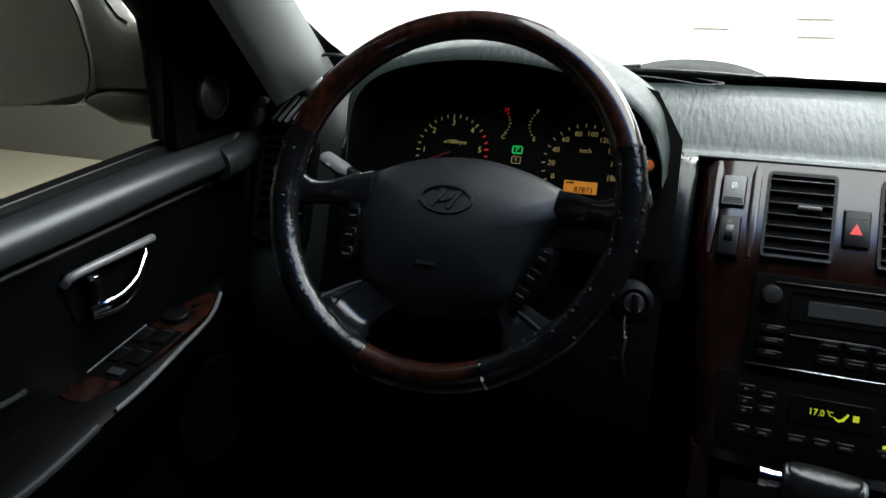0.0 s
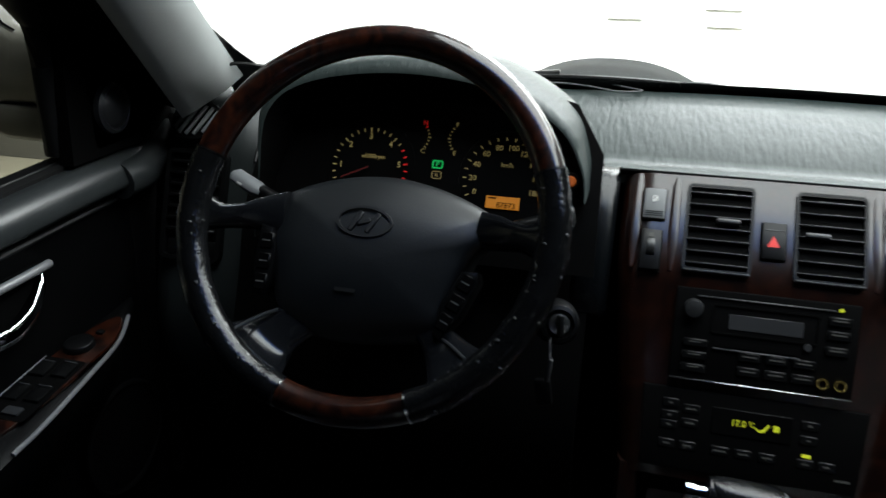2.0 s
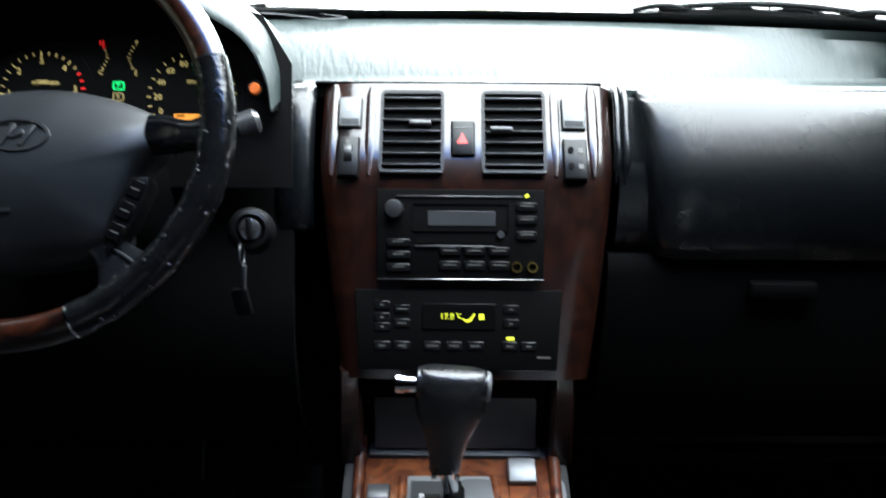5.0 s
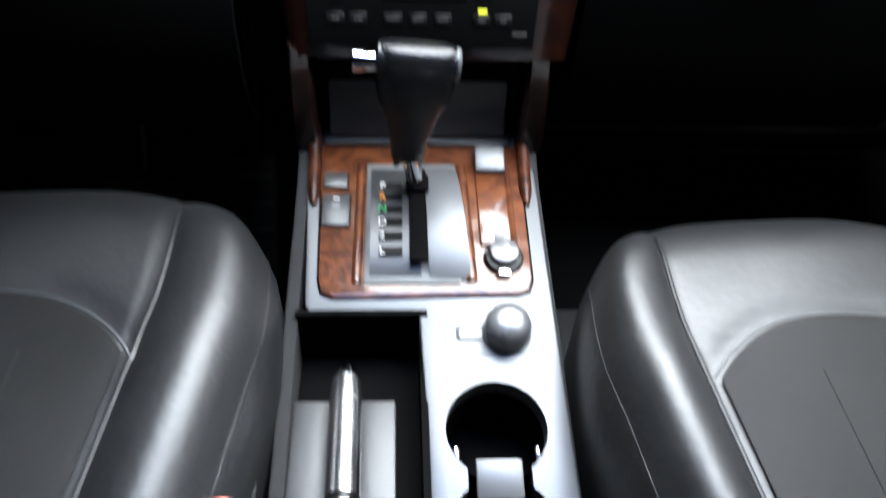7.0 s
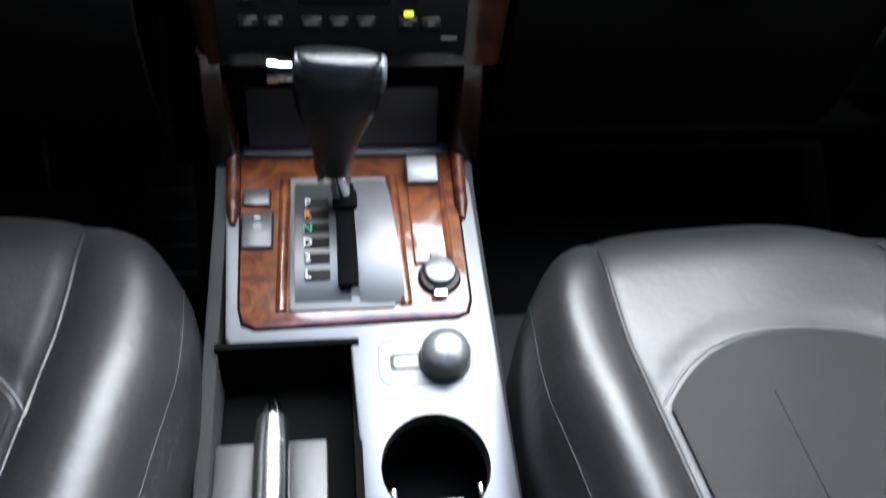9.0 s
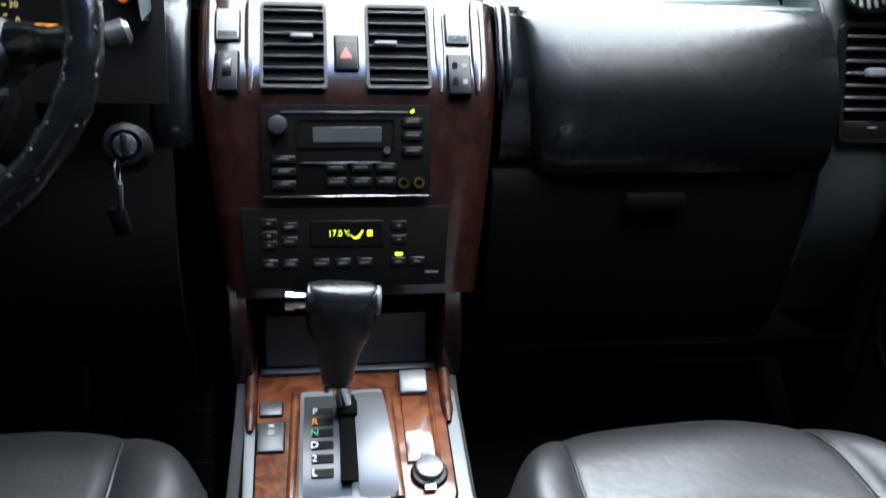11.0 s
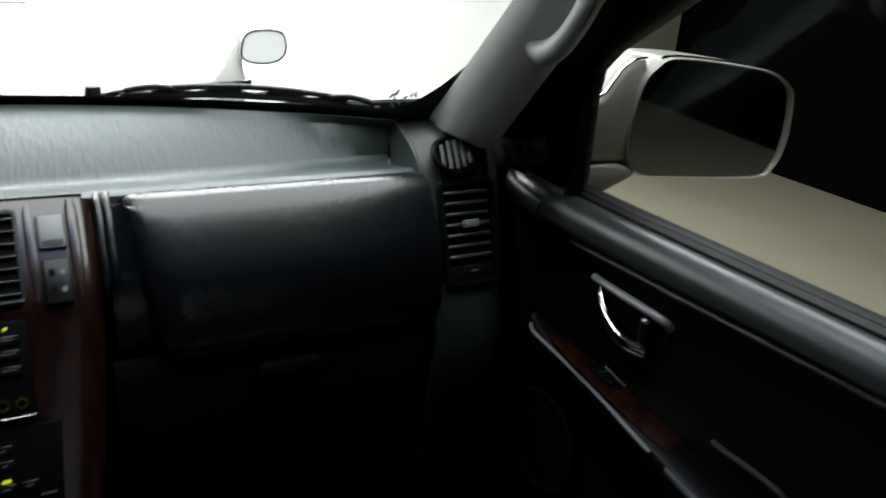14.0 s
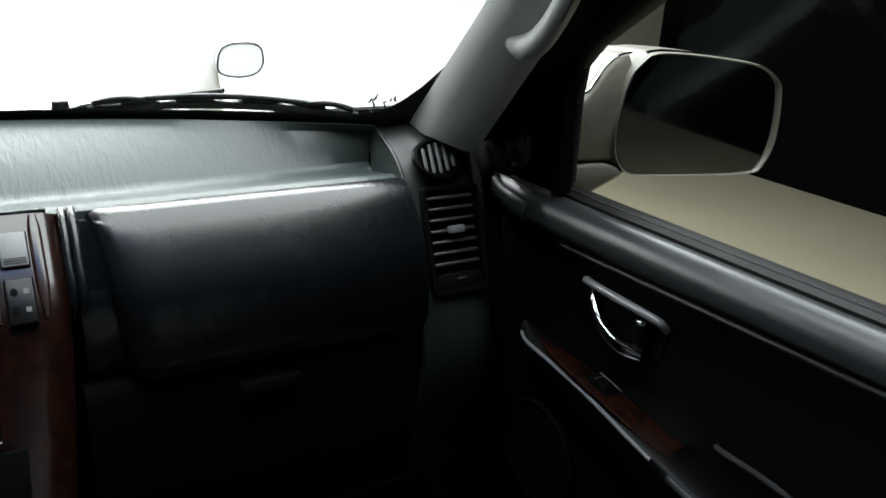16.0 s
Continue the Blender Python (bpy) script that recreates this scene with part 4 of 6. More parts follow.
part("fob", box((0.016, 0.008, 0.028), T(-0.207, -0.149, 1.030) @ spin(-8, "Y"), 0.003), TRIM, lock, "black key fob")

# ---------------------------------------------------------------- steering wheel
W = Matrix.Translation(C0) @ plane_frame((0, 0, 0), 30)
wheel = thing("steering_wheel", "four spoke wheel with wood and worn black leather rim", "steering wheel", tuple(C0))
WR = W @ T(0.0055, 0.0025, 0.0)  # the rim
RM, RN = 0.1693, 0.0141


def rim_part(name, a0, a1, mat, label, fat=1.0, rough_edge=0.0):
    n = max(6, int(abs(a1 - a0) / 3))
    rings = []
    for i in range(n + 1):
        a = radians(a0 + (a1 - a0) * i / n)
        c = Vector((RM * math.cos(a), RM * math.sin(a), 0))
        e = Vector((math.cos(a), math.sin(a), 0))
        g = RN * fat * (1 + rough_edge * math.sin(i * 2.3) * math.sin(i * 0.71))
        rings.append([c + e * g * 0.98 * math.cos(t) + Vector((0, 0, 1)) * g * 1.05 * math.sin(t) for t in [2 * math.pi * k / 18 for k in range(18)]])
    b = loft(rings, True, True)
    bmesh.ops.transform(b, matrix=WR, verts=b.verts)
    return part(name, b, mat, wheel, label)


rim_part("rim_top", 19.6, 162.6, RIM_WOOD, "lacquered dark wood rim")
rim_part("rim_side", 163.2, 251.8, WORN, "worn cracked leather rim", 1.05, 0.05)
rim_part("rim_bottom", 252.4, 292.6, RIM_WOOD, "lacquered dark wood rim")
rim_part("rim_side", 293.2, 379.0, WORN, "worn cracked leather rim", 1.05, 0.05)
for a in (19.3, 162.9, 252.1, 292.9):
    q = rim_part("rim_joint", a - 0.35, a + 0.35, CHROME if a > 200 else TRIM, "", 1.075)


def wu(px, py):
    return (px - 807) * 0.000540, (357 - py) * 0.000540

# worn, uneven lacing along the leather
rng = random.Random(4)
b = bmesh.new()
for a0, a1 in ((165, 251), (295, 378)):
    for i in range(int((a1 - a0) / 1.1)):
        if rng.random() < 0.35:
            continue
        a = a0 + 1.1 * i + rng.uniform(-0.4, 0.4)
        off = rng.choice((32, 38, 118, 150, 8)) + rng.uniform(-9, 9)
        r = RM + RN * 1.06 * math.cos(radians(off))
        m = WR @ spin(a) @ T(r, 0, RN * 1.10 * math.sin(radians(off))) @ spin(90 - off, "Y") @ spin(rng.uniform(-40, 40))
        box((rng.uniform(0.0012, 0.0040), rng.uniform(0.0008, 0.0026), 0.0012), m, 0.0004, 1, b)
tagged(part("lacing", b, LACE, wheel), "worn glossy lacing of the leather", kind="stuff")

hub = [(-0.0945, 0.0317), (-0.0703, 0.0442), (-0.0411, 0.0533), (-0.0115, 0.0577), (0.0182, 0.0573), (0.048, 0.0519), (0.0776, 0.0428), (0.1065, 0.0295), (0.1115, 0.0201), (0.110, 0.0019), (0.0975, -0.0144), (0.0884, -0.0389), (0.0818, -0.0641), (0.0812, -0.0803), (0.0745, -0.0905), (0.0516, -0.0985), (0.0075, -0.1056), (-0.0393, -0.1075), (-0.0691, -0.098), (-0.083, -0.0854), (-0.0905, -0.071), (-0.0942, -0.0481), (-0.0985, -0.0266), (-0.0985, -0.012), (-0.0965, 0.0024)]


def shrink(pts, f, cx=0.006, cy=-0.03):
    return [(cx + (x - cx) * f, cy + (y - cy) * f) for x, y in pts]


# the hub lies deeper than the rim
W2 = W @ T(0.0, 0.0, -0.040)
hp = [(p.x, p.y) for p in curve([(x, y, 0) for x, y in hub] + [(hub[0][0], hub[0][1], 0)], 4)][:-1]
rings = [[(x, y, w - (2.6 * (y + 0.035) ** 2 if f < 1 else 2.2 * (y + 0.035) ** 2)) for x, y in shrink(hp, f)] for f, w in ((0.90, -0.045), (1.0, -0.040), (1.0, -0.010), (0.992, -0.003), (0.965, 0.002), (0.90, 0.0065), (0.74, 0.0105), (0.5, 0.013), (0.25, 0.0142), (0.02, 0.0145))]
b = loft([[W2 @ Vector(p) for p in r] for r in rings], True, True)
pad = part("airbag_pad", b, HUB, wheel, "grained dark airbag pad", sharp=60)
em = W2 @ T(-0.005, 0.0052, 0.0088) @ spin(-2) @ spin(-11, "X")
rings = [[(a * math.cos(t), c * math.sin(t), w) for t in [2 * math.pi * k / 40 for k in range(40)]] for a, c, w in ((0.0282, 0.0160, 0.0), (0.0275, 0.0155, 0.0026), (0.0248, 0.0132, 0.0026), (0.0240, 0.0126, 0.0004))]
b = loft([[em @ Vector(p) for p in r] for r in rings], True)
part("emblem_ring", b, SOFT, pad, "oval moulded emblem")
for x, rot in ((-0.0085, -22), (0.0085, -22)):
    part("emblem_bar", box((0.0052, 0.0225, 0.0020), em @ T(x, 0, 0.0014) @ spin(rot), 0.0008, 1), SOFT, pad)
part("emblem_bar", box((0.013, 0.0048, 0.0020), em @ T(0, 0, 0.0014) @ spin(24), 0.0008, 1), SOFT, pad)
part("airbag_print", box((0.020, 0.0035, 0.0004), W2 @ T(-0.013, -0.060, 0.0128)), SOFT, pad)


def web(upper, lower, label="glossy black spoke"):
    """A moulded arm between two edge lines that run from the hub out to the rim."""
    up, lo = curve(upper, 4), curve(lower, 4)
    rings = []
    for p, q in zip(up, lo):
        d = q - p
        row = []
        for f, w in ((0.0, -0.004), (0.02, 0.002), (0.08, 0.0055), (0.2, 0.008), (0.4, 0.009), (0.6, 0.009), (0.8, 0.008), (0.92, 0.0055), (0.98, 0.002), (1.0, -0.004), (0.9, -0.014), (0.1, -0.014)):
            row.append(W @ (p + d * f + Vector((0, 0, w))))
        rings.append(row)
    return part("spoke", loft(rings, True, True), GLOSS, wheel, label, sharp=70)


W3 = W @ T(0.007, 0.0, -0.024) @ Matrix.Diagonal((1.02, 1.02, 1, 1))
web([(-0.0911, 0.0300, -0.042), (-0.1147, 0.0202, -0.036), (-0.1296, 0.0122, -0.030), (-0.1431, 0.0075, -0.020), (-0.1502, 0.0100, -0.010), (-0.1593, 0.0187, -0.004)],
    [(-0.0901, -0.0187, -0.050), (-0.1109, -0.0130, -0.046), (-0.1294, -0.0111, -0.040), (-0.1487, -0.0155, -0.028), (-0.1607, -0.0221, -0.014), (-0.1651, -0.0350, -0.004)])
web([(0.1030, 0.0280, -0.042), (0.1191, 0.0253, -0.036), (0.1343, 0.0195, -0.028), (0.1464, 0.0156, -0.018), (0.1562, 0.0162, -0.010), (0.1634, 0.0216, -0.004)],
    [(0.0976, -0.0067, -0.050), (0.1145, -0.0061, -0.046), (0.1291, -0.0066, -0.038), (0.1439, -0.0080, -0.026), (0.1562, -0.0137, -0.014), (0.1661, -0.0237, -0.004)])
web([(-0.0805, -0.0797, -0.050), (-0.1003, -0.0919, -0.046), (-0.1162, -0.1002, -0.040), (-0.1255, -0.1032, -0.028), (-0.1316, -0.0998, -0.014), (-0.1379, -0.0903, -0.004)],
    [(-0.0430, -0.1027, -0.054), (-0.0589, -0.1170, -0.050), (-0.0642, -0.1298, -0.044), (-0.0628, -0.1420, -0.030), (-0.0594, -0.1525, -0.014), (-0.0594, -0.1617, -0.004)], "broad glossy black lower spoke")
web([(0.0779, -0.0769, -0.050), (0.0952, -0.0872, -0.046), (0.1086, -0.0934, -0.038), (0.1218, -0.0968, -0.026), (0.1336, -0.0941, -0.014), (0.1458, -0.0828, -0.004)],
    [(0.0464, -0.0893, -0.054), (0.0584, -0.1000, -0.050), (0.0665, -0.1117, -0.044), (0.0732, -0.1240, -0.030), (0.0782, -0.1355, -0.014), (0.0787, -0.1481, -0.004)], "broad glossy black lower spoke")
for pts in ([(-0.1191, -0.1192, -0.004), (-0.1130, -0.1116, -0.014), (-0.0953, -0.0946, -0.032), (-0.0812, -0.0854, -0.041)], [(0.0770, -0.0906, -0.041), (0.0913, -0.0965, -0.032), (0.1111, -0.1074, -0.012)]):
    part("seam", tube([W @ p for p in curve(pts)], 0.0016, 6), SLAT, wheel, "joint line across the lower spoke")
for pts, nm in (([wu(595, 368), wu(618, 372), wu(630, 410), wu(630, 460), wu(618, 488), wu(600, 490), wu(592, 440)], "left"), ([wu(962, 412), wu(990, 410), wu(994, 425), wu(968, 490), wu(940, 528), wu(928, 518), wu(934, 470)], "right")):
    q = part("button_pod", prism(pts, -0.030, -0.0085, W3, 0.003), TRIM, wheel, "glossy black button pod")
    cx, cy = sum(p[0] for p in pts) / len(pts), sum(p[1] for p in pts) / len(pts)
    rot = 0 if nm == "left" else -22
    for k in (-1, 0, 1):
        part("button", box((0.0135, 0.016, 0.003), W3 @ T(cx, cy, -0.0085) @ spin(rot) @ T(0, 0.0195 * k, 0), 0.0014, 1), PANEL, q)
        part("mark", box((0.008, 0.0014, 0.0004), W3 @ T(cx, cy, -0.0068) @ spin(rot) @ T(0, 0.0195 * k, 0)), ICON, q)

# ---------------------------------------------------------------- floor console
P0 = Matrix(((1, 0, 0, 0), (0, 0.9788, -0.2047, -0.247), (0, 0.2047, 0.9788, 0.763), (0, 0, 0, 1)))


def cv(y):
    """Distance along the sloping console top for a y."""
    return (y + 0.247) / 0.9788


console = thing("floor_console", "silver and burl wood floor console between the seats", "floor console", (0, -0.3, 0.45))
# side cheeks
for side in (-1, 1):
    prof = [(0.02, 0.44), (0.02, 0.86), (-0.06, 0.81), (-0.12, 0.786), (-0.27, 0.755), (-0.44, 0.718), (-0.85, 0.70), (-0.85, 0.44)]
    b = prism([(y, z) for y, z in prof], 0, 0.012, Matrix(((0, 0, side, side * 0.112 - 0.003), (1, 0, 0, 0), (0, 1, 0, 0), (0, 0, 0, 1))), 0.004)
    part("cheek", b, CARPET, console)
# silver frame: an L that runs round the wood and back past the cup holders
outer = [(-0.119, cv(-0.050)), (-0.109, cv(-0.262)), (-0.105, cv(-0.2685)), (-0.012, cv(-0.2685)), (-0.006, cv(-0.274)), (-0.002, cv(-0.36)), (0.001, cv(-0.62)), (0.119, cv(-0.62)), (0.118, cv(-0.444)), (0.1165, cv(-0.20)), (0.116, cv(-0.050))]
bm = prism(outer, -0.02, 0.0, P0, 0.002)
holes = [(0.056, cv(-0.380), 0.0425), (0.056, cv(-0.462), 0.0425)]
top = part("silver_top", bm, SILVER, console, "satin silver console top")
# cup holders are cut through the silver top
cut = bmesh.new()
for hx, hy, r in holes:
    cyl(r, r, 0.12, P0 @ T(hx, hy, -0.06), 48, 0, cut)
box((0.052, 0.05, 0.12), P0 @ T(0.056, cv(-0.421), 0.0), 0, 1, cut)
cutter = part("cutter", cut, BLACK_AND_SHADE)
for nm, ob in (("wells", cutter),):
    md = top.modifiers.new(nm, "BOOLEAN")
    md.operation, md.object, md.solver = "DIFFERENCE", ob, "EXACT"
    md.use_self = True
bpy.context.view_layer.update()
me = bpy.data.meshes.new_from_object(top.evaluated_get(bpy.context.evaluated_depsgraph_get()))
top.modifiers.clear()
top.data = me
me.set_sharp_from_angle(angle=radians(38))
bpy.data.objects.remove(cutter)
for hx, hy, r in holes:
    b = loft([[P0 @ Vector((hx + q * math.cos(t), hy + q * math.sin(t), w)) for t in [2 * math.pi * k / 40 for k in range(40)]] for q, w in ((r + 0.0012, -0.004), (r + 0.001, -0.02), (r - 0.003, -0.065), (r - 0.004, -0.070), (0.001, -0.070))], True)
    part("cup_well", b, BLACK_AND_SHADE, console, "deep black cup holder")
part("well_tongue", box((0.038, 0.032, 0.004), P0 @ T(0.056, cv(-0.421), -0.0045) @ spin(7, "X"), 0.0015), SILVER, console, "silver tongue between the cup wells")
for dx in (-1, 1):
    part("cup_spring", box((0.004, 0.010, 0.026), P0 @ T(0.056 + dx * 0.036, cv(-0.398), -0.020) @ spin(dx * -14, "Y"), 0.0012), STEEL, console)

wood = [(p.x, p.y) for p in curve([(-0.104, cv(-0.072), 0), (-0.1005, cv(-0.16), 0), (-0.0985, cv(-0.235), 0)], 4)] + [(-0.095, cv(-0.251)), (-0.084, cv(-0.2565)), (0.085, cv(-0.2535)), (0.096, cv(-0.249)), (0.1005, cv(-0.236)), (0.101, cv(-0.16)), (0.101, cv(-0.072))]
part("wood_plate", prism(wood, -0.002, 0.003, P0, 0.0015), WOOD, console, "lacquered burl wood selector plate")
part("wood_gap", prism(shrink(wood, 1.018, 0.0, cv(-0.165)), -0.002, 0.0007, P0), BLACK_AND_SHADE, console)
# upturned wood ends that meet the stack
for side in (-1, 1):
    part("wood_horn", tube(curve([(side * 0.106 - 0.002, -0.150, 0.7865), (side * 0.107 - 0.002, -0.110, 0.7960), (side * 0.108 - 0.002, -0.080, 0.8075), (side * 0.108 - 0.002, -0.060, 0.8240)], 5), [0.003, 0.0045] + [0.0065] * 14, 12), HORN_WOOD, console)
gate = part("selector_gate", prism(rrect(-0.056, cv(-0.243), 0.034, cv(-0.100), 0.003), 0.002, 0.0055, P0, 0.001), GREY, console, "grey selector gate plate")
rows = []
for i in range(15):
    t = i / 14
    y = cv(-0.104) + (cv(-0.239) - cv(-0.104)) * t
    h = 0.0055 + 0.016 * math.sin(math.pi * min(1, t * 1.0)) ** 0.8
    wd = 0.0165 + 0.003 * t
    rows.append([P0 @ Vector((0.0175 + 0.006 * t + u * wd, y, h - 0.0012 * abs(u) ** 4)) for u in (-1, -0.6, 0, 0.6, 1)])
part("sliding_cover", slab(loft(rows), 0.004, (0, 0, -1)), SILVER, gate, "curved satin silver slot cover")
rows = []
for i in range(15):
    t = i / 14
    y = cv(-0.106) + (cv(-0.237) - cv(-0.106)) * t
    h = 0.0050 + 0.012 * math.sin(math.pi * t) ** 0.8
    rows.append([P0 @ Vector((-0.0275 + u * 0.024, y, h)) for u in (-1, 0, 1)])
part("letter_strip", slab(loft(rows), 0.004, (0, 0, -1)), SLAT, gate, "dark letter strip")
part("slot", box((0.017, 0.112, 0.004), P0 @ T(-0.006, cv(-0.172), 0.0165), 0.001), BLACK_AND_SHADE, gate, "black lever slot")
for k, (ch, mt) in enumerate((("P", WHITE), ("R", lit("orange_print", (1.0, 0.35, 0.02), 0.25)), ("N", lit("green_print", (0.05, 0.6, 0.2), 0.15)), ("D", WHITE), ("2", WHITE), ("L", WHITE))):
    y = -0.137 - 0.0152 * k
    t = (y + 0.106) / (-0.131)
    h = 0.0056 + 0.012 * math.sin(math.pi * t) ** 0.8
    part("letter_tile", box((0.022, 0.010, 0.0008), P0 @ T(-0.032, cv(y), h)), PANEL, gate)
    letters("letter", ch, 0.0115, P0 @ T(-0.040, cv(y), h + 0.0009), mt, gate)
# wood ridge, silver tab and lighter to the right of the gate
part("wood_ridge", tube([P0 @ Vector((0.0395 + 0.004 * i / 10, cv(-0.1 - 0.014 * i), 0.002)) for i in range(11)], 0.006, 10), WOOD, console)
part("wood_ridge", tube([P0 @ Vector((-0.0615 - 0.002 * i / 10, cv(-0.1 - 0.0142 * i), 0.002)) for i in range(11)], 0.005, 10), WOOD, console)
part("tray_lid", box((0.030, 0.098, 0.004), P0 @ T(0.069, cv(-0.152), 0.004), 0.0015), WOOD, console, "sliding burl wood lid")
part("lid_edge", tube([P0 @ Vector((0.0865, cv(-0.10 - 0.0105 * i), 0.004)) for i in range(11)], 0.0035, 8), WOOD, console)
part("lid_tab", box((0.031, 0.030, 0.010), P0 @ T(0.069, cv(-0.0980), 0.011) @ spin(12, "X"), 0.003), SILVER, console, "silver finger tab")
lt = part("power_socket", cyl(0.0195, 0.018, 0.006, P0 @ T(0.075, cv(-0.214), 0.002), 28, 0.001), TRIM, console, "round power socket with a cap")
part("cap", cyl(0.0150, 0.0140, 0.008, P0 @ T(0.075, cv(-0.212), 0.007), 28, 0.002), KNOB, lt, "grey socket cap")
part("hinge", box((0.012, 0.008, 0.006), P0 @ T(0.074, cv(-0.232), 0.006), 0.001), CHROME, lt)
part("hinge", box((0.009, 0.006, 0.005), P0 @ T(0.073, cv(-0.193), 0.006), 0.001), GREY, lt)
dk = part("drive_switch_plate", frame_ring(0.016, cv(-0.313), 0.096, cv(-0.272), 0.012, 0.0009, 0.0, 0.0006, P0), SLAT, console)
part("drive_knob", loft([[P0 @ Vector((0.0715 + r * math.cos(t), cv(-0.292) + r * math.sin(t), w)) for t in [2 * math.pi * k / 30 for k in range(30)]] for r, w in ((0.0225, 0.0), (0.0220, 0.004), (0.0205, 0.005), (0.0205, 0.016), (0.0190, 0.021), (0.0150, 0.0245), (0.008, 0.0262), (0.0005, 0.0267))], True), KNOB, console, "round grey drive selector knob")
part("knob_recess", prism(rrect(0.026, cv(-0.2995), 0.060, cv(-0.2855), 0.0035), 0.0, 0.0008, P0), TRIM, console)
part("knob_print", prism(rrect(0.029, cv(-0.2975), 0.060, cv(-0.2878), 0.003), 0.0, 0.0012, P0), SILVER, console)
for u0, u1, y0, y1 in ((-0.099, -0.075, -0.131, -0.112), (-0.099, -0.072, -0.178, -0.140)):
    q = part("hold_button", box((u1 - u0, (y1 - y0) / 0.9788, 0.006), P0 @ T((u0 + u1) / 2, cv((y0 + y1) / 2), 0.004), 0.0015), SLAT, console, "black mode button")
    part("gap", frame_ring(u0 - 0.001, cv(y0) - 0.001, u1 + 0.001, cv(y1) + 0.001, 0.002, 0.001, 0.0, 0.0036, P0), BLACK_AND_SHADE, q)
    if y0 < -0.15:
        part("mark", cyl(0.0042, 0.0042, 0.0006, P0 @ T((u0 + u1) / 2, cv(-0.155), 0.0070), 14), GREY, q)
        part("mark", box((0.006, 0.0016, 0.0005), P0 @ T((u0 + u1) / 2, cv(-0.146), 0.0072)), WHITE, q)
# well of the hand brake
b = bmesh.new()
box((0.112, 0.40, 0.006), T(-0.060, -0.47, 0.695), 0, 1, b)
box((0.118, 0.006, 0.07), T(-0.058, -0.272, 0.725), 0, 1, b)
box((0.006, 0.36, 0.07), T(-0.003, -0.45, 0.705), 0, 1, b)
part("brake_well", b, BLACK_AND_SHADE, console, "deep black hand brake well")
for x in (-0.098, -0.044):
    part("well_plate", box((0.034, 0.20, 0.012), T(x, -0.440, 0.707) @ spin(6, "X"), 0.003), PLATE, console, "grey plate beside the hand brake")

brake = thing("hand_brake", "hand brake lever with a bright grip", "hand brake", (-0.068, -0.45, 0.70))
part("grip", tube([(-0.069, -0.335, 0.7440), (-0.069, -0.338, 0.7445), (-0.0685, -0.36, 0.7460), (-0.0675, -0.42, 0.7490), (-0.067, -0.452, 0.7505)], [0.0095, 0.0125, 0.0135, 0.0135, 0.0135], 18), STEEL, brake, "bright grey grip")
part("collar", tube([(-0.067, -0.4525, 0.7505), (-0.067, -0.458, 0.7508)], 0.0128, 18), TRIM, brake)
part("grip_rear", tube([(-0.067, -0.4585, 0.7508), (-0.066, -0.60, 0.755)], 0.0132, 18), STEEL, brake)
part("button", tube([(-0.0692, -0.320, 0.7430), (-0.0692, -0.322, 0.7431), (-0.0691, -0.330, 0.7436), (-0.069, -0.336, 0.744)], [0.003, 0.0065, 0.0080, 0.0080], 16), CHROME, brake, "chrome release button")
part("lever_base", box((0.020, 0.22, 0.04), T(-0.068, -0.48, 0.722), 0.005), TRIM, brake)

# armrest box behind the cup holders
rest = thing("armrest_box", "black leather armrest lid between the seats", "armrest", (0.02, -0.64, 0.70))
rings = []
for y, dz, w in ((-0.508, -0.030, 0.96), (-0.5075, -0.015, 0.985), (-0.510, -0.006, 0.99), (-0.516, 0.0005, 0.99), (-0.53, 0.0038, 1.0), (-0.57, 0.0068, 1.0), (-0.62, 0.0102, 1.0), (-0.72, 0.012, 1.0), (-0.78, 0.002, 0.98), (-0.79, -0.03, 0.95)):
    rings.append([(0.0225 + u * 0.107 * w, y - 0.010 * u * u, 0.826 + dz - 0.010 * abs(u) ** 6) for u in [k / 10 - 1 for k in range(21)]])
part("lid", slab(loft(rings), 0.020, (0, 0, -1)), LID, rest, "padded black leather lid", sharp=60)
for side in (-1, 1):
    part("stitching", tube([(0.0225 + side * 0.1035, -0.524 - 0.022 * i, 0.8195 + 0.0010 * i) for i in range(10)], 0.0016, 6), SEAM, rest)
part("bin", box((0.200, 0.27, 0.38), T(0.0225, -0.652, 0.61), 0.01), TRIM, rest)

# ---------------------------------------------------------------- gear lever
lever = thing("gear_lever", "black automatic gear lever with a T shaped grip", "gear lever", (-0.006, -0.13, 0.79))
GL = Matrix.Translation((-0.008, -0.145, 0.9405)) @ spin(4, "Y")
part("crossbar", tube([GL @ Vector(p) for p in ((-0.037, 0, 0), (-0.0355, 0, 0), (-0.026, 0, 0.0), (-0.0255, 0, 0), (0.024, 0, 0), (0.0245, 0, 0), (0.032, 0, 0), (0.034, 0, 0))], [0.0125, 0.0155, 0.0160, 0.0155, 0.0160, 0.0155, 0.0150, 0.0105], 22), LEATHER, lever, "glossy black cross grip")
part("end_cap", tube([GL @ Vector(p) for p in ((0.0325, 0, 0), (0.034, 0, 0), (0.0365, 0, 0), (0.037, 0, 0))], [0.0150, 0.0152, 0.0135, 0.009], 20), SILVER, lever, "silver end cap")
part("button", tube([GL @ Vector(p) for p in ((-0.0575, 0, -0.003), (-0.0565, 0, -0.003), (-0.048, 0, -0.003), (-0.0475, 0, -0.003), (-0.037, 0, -0.002))], [0.006, 0.0098, 0.0098, 0.0085, 0.0085], 18), CHROME, lever, "chrome release button")
rings = []
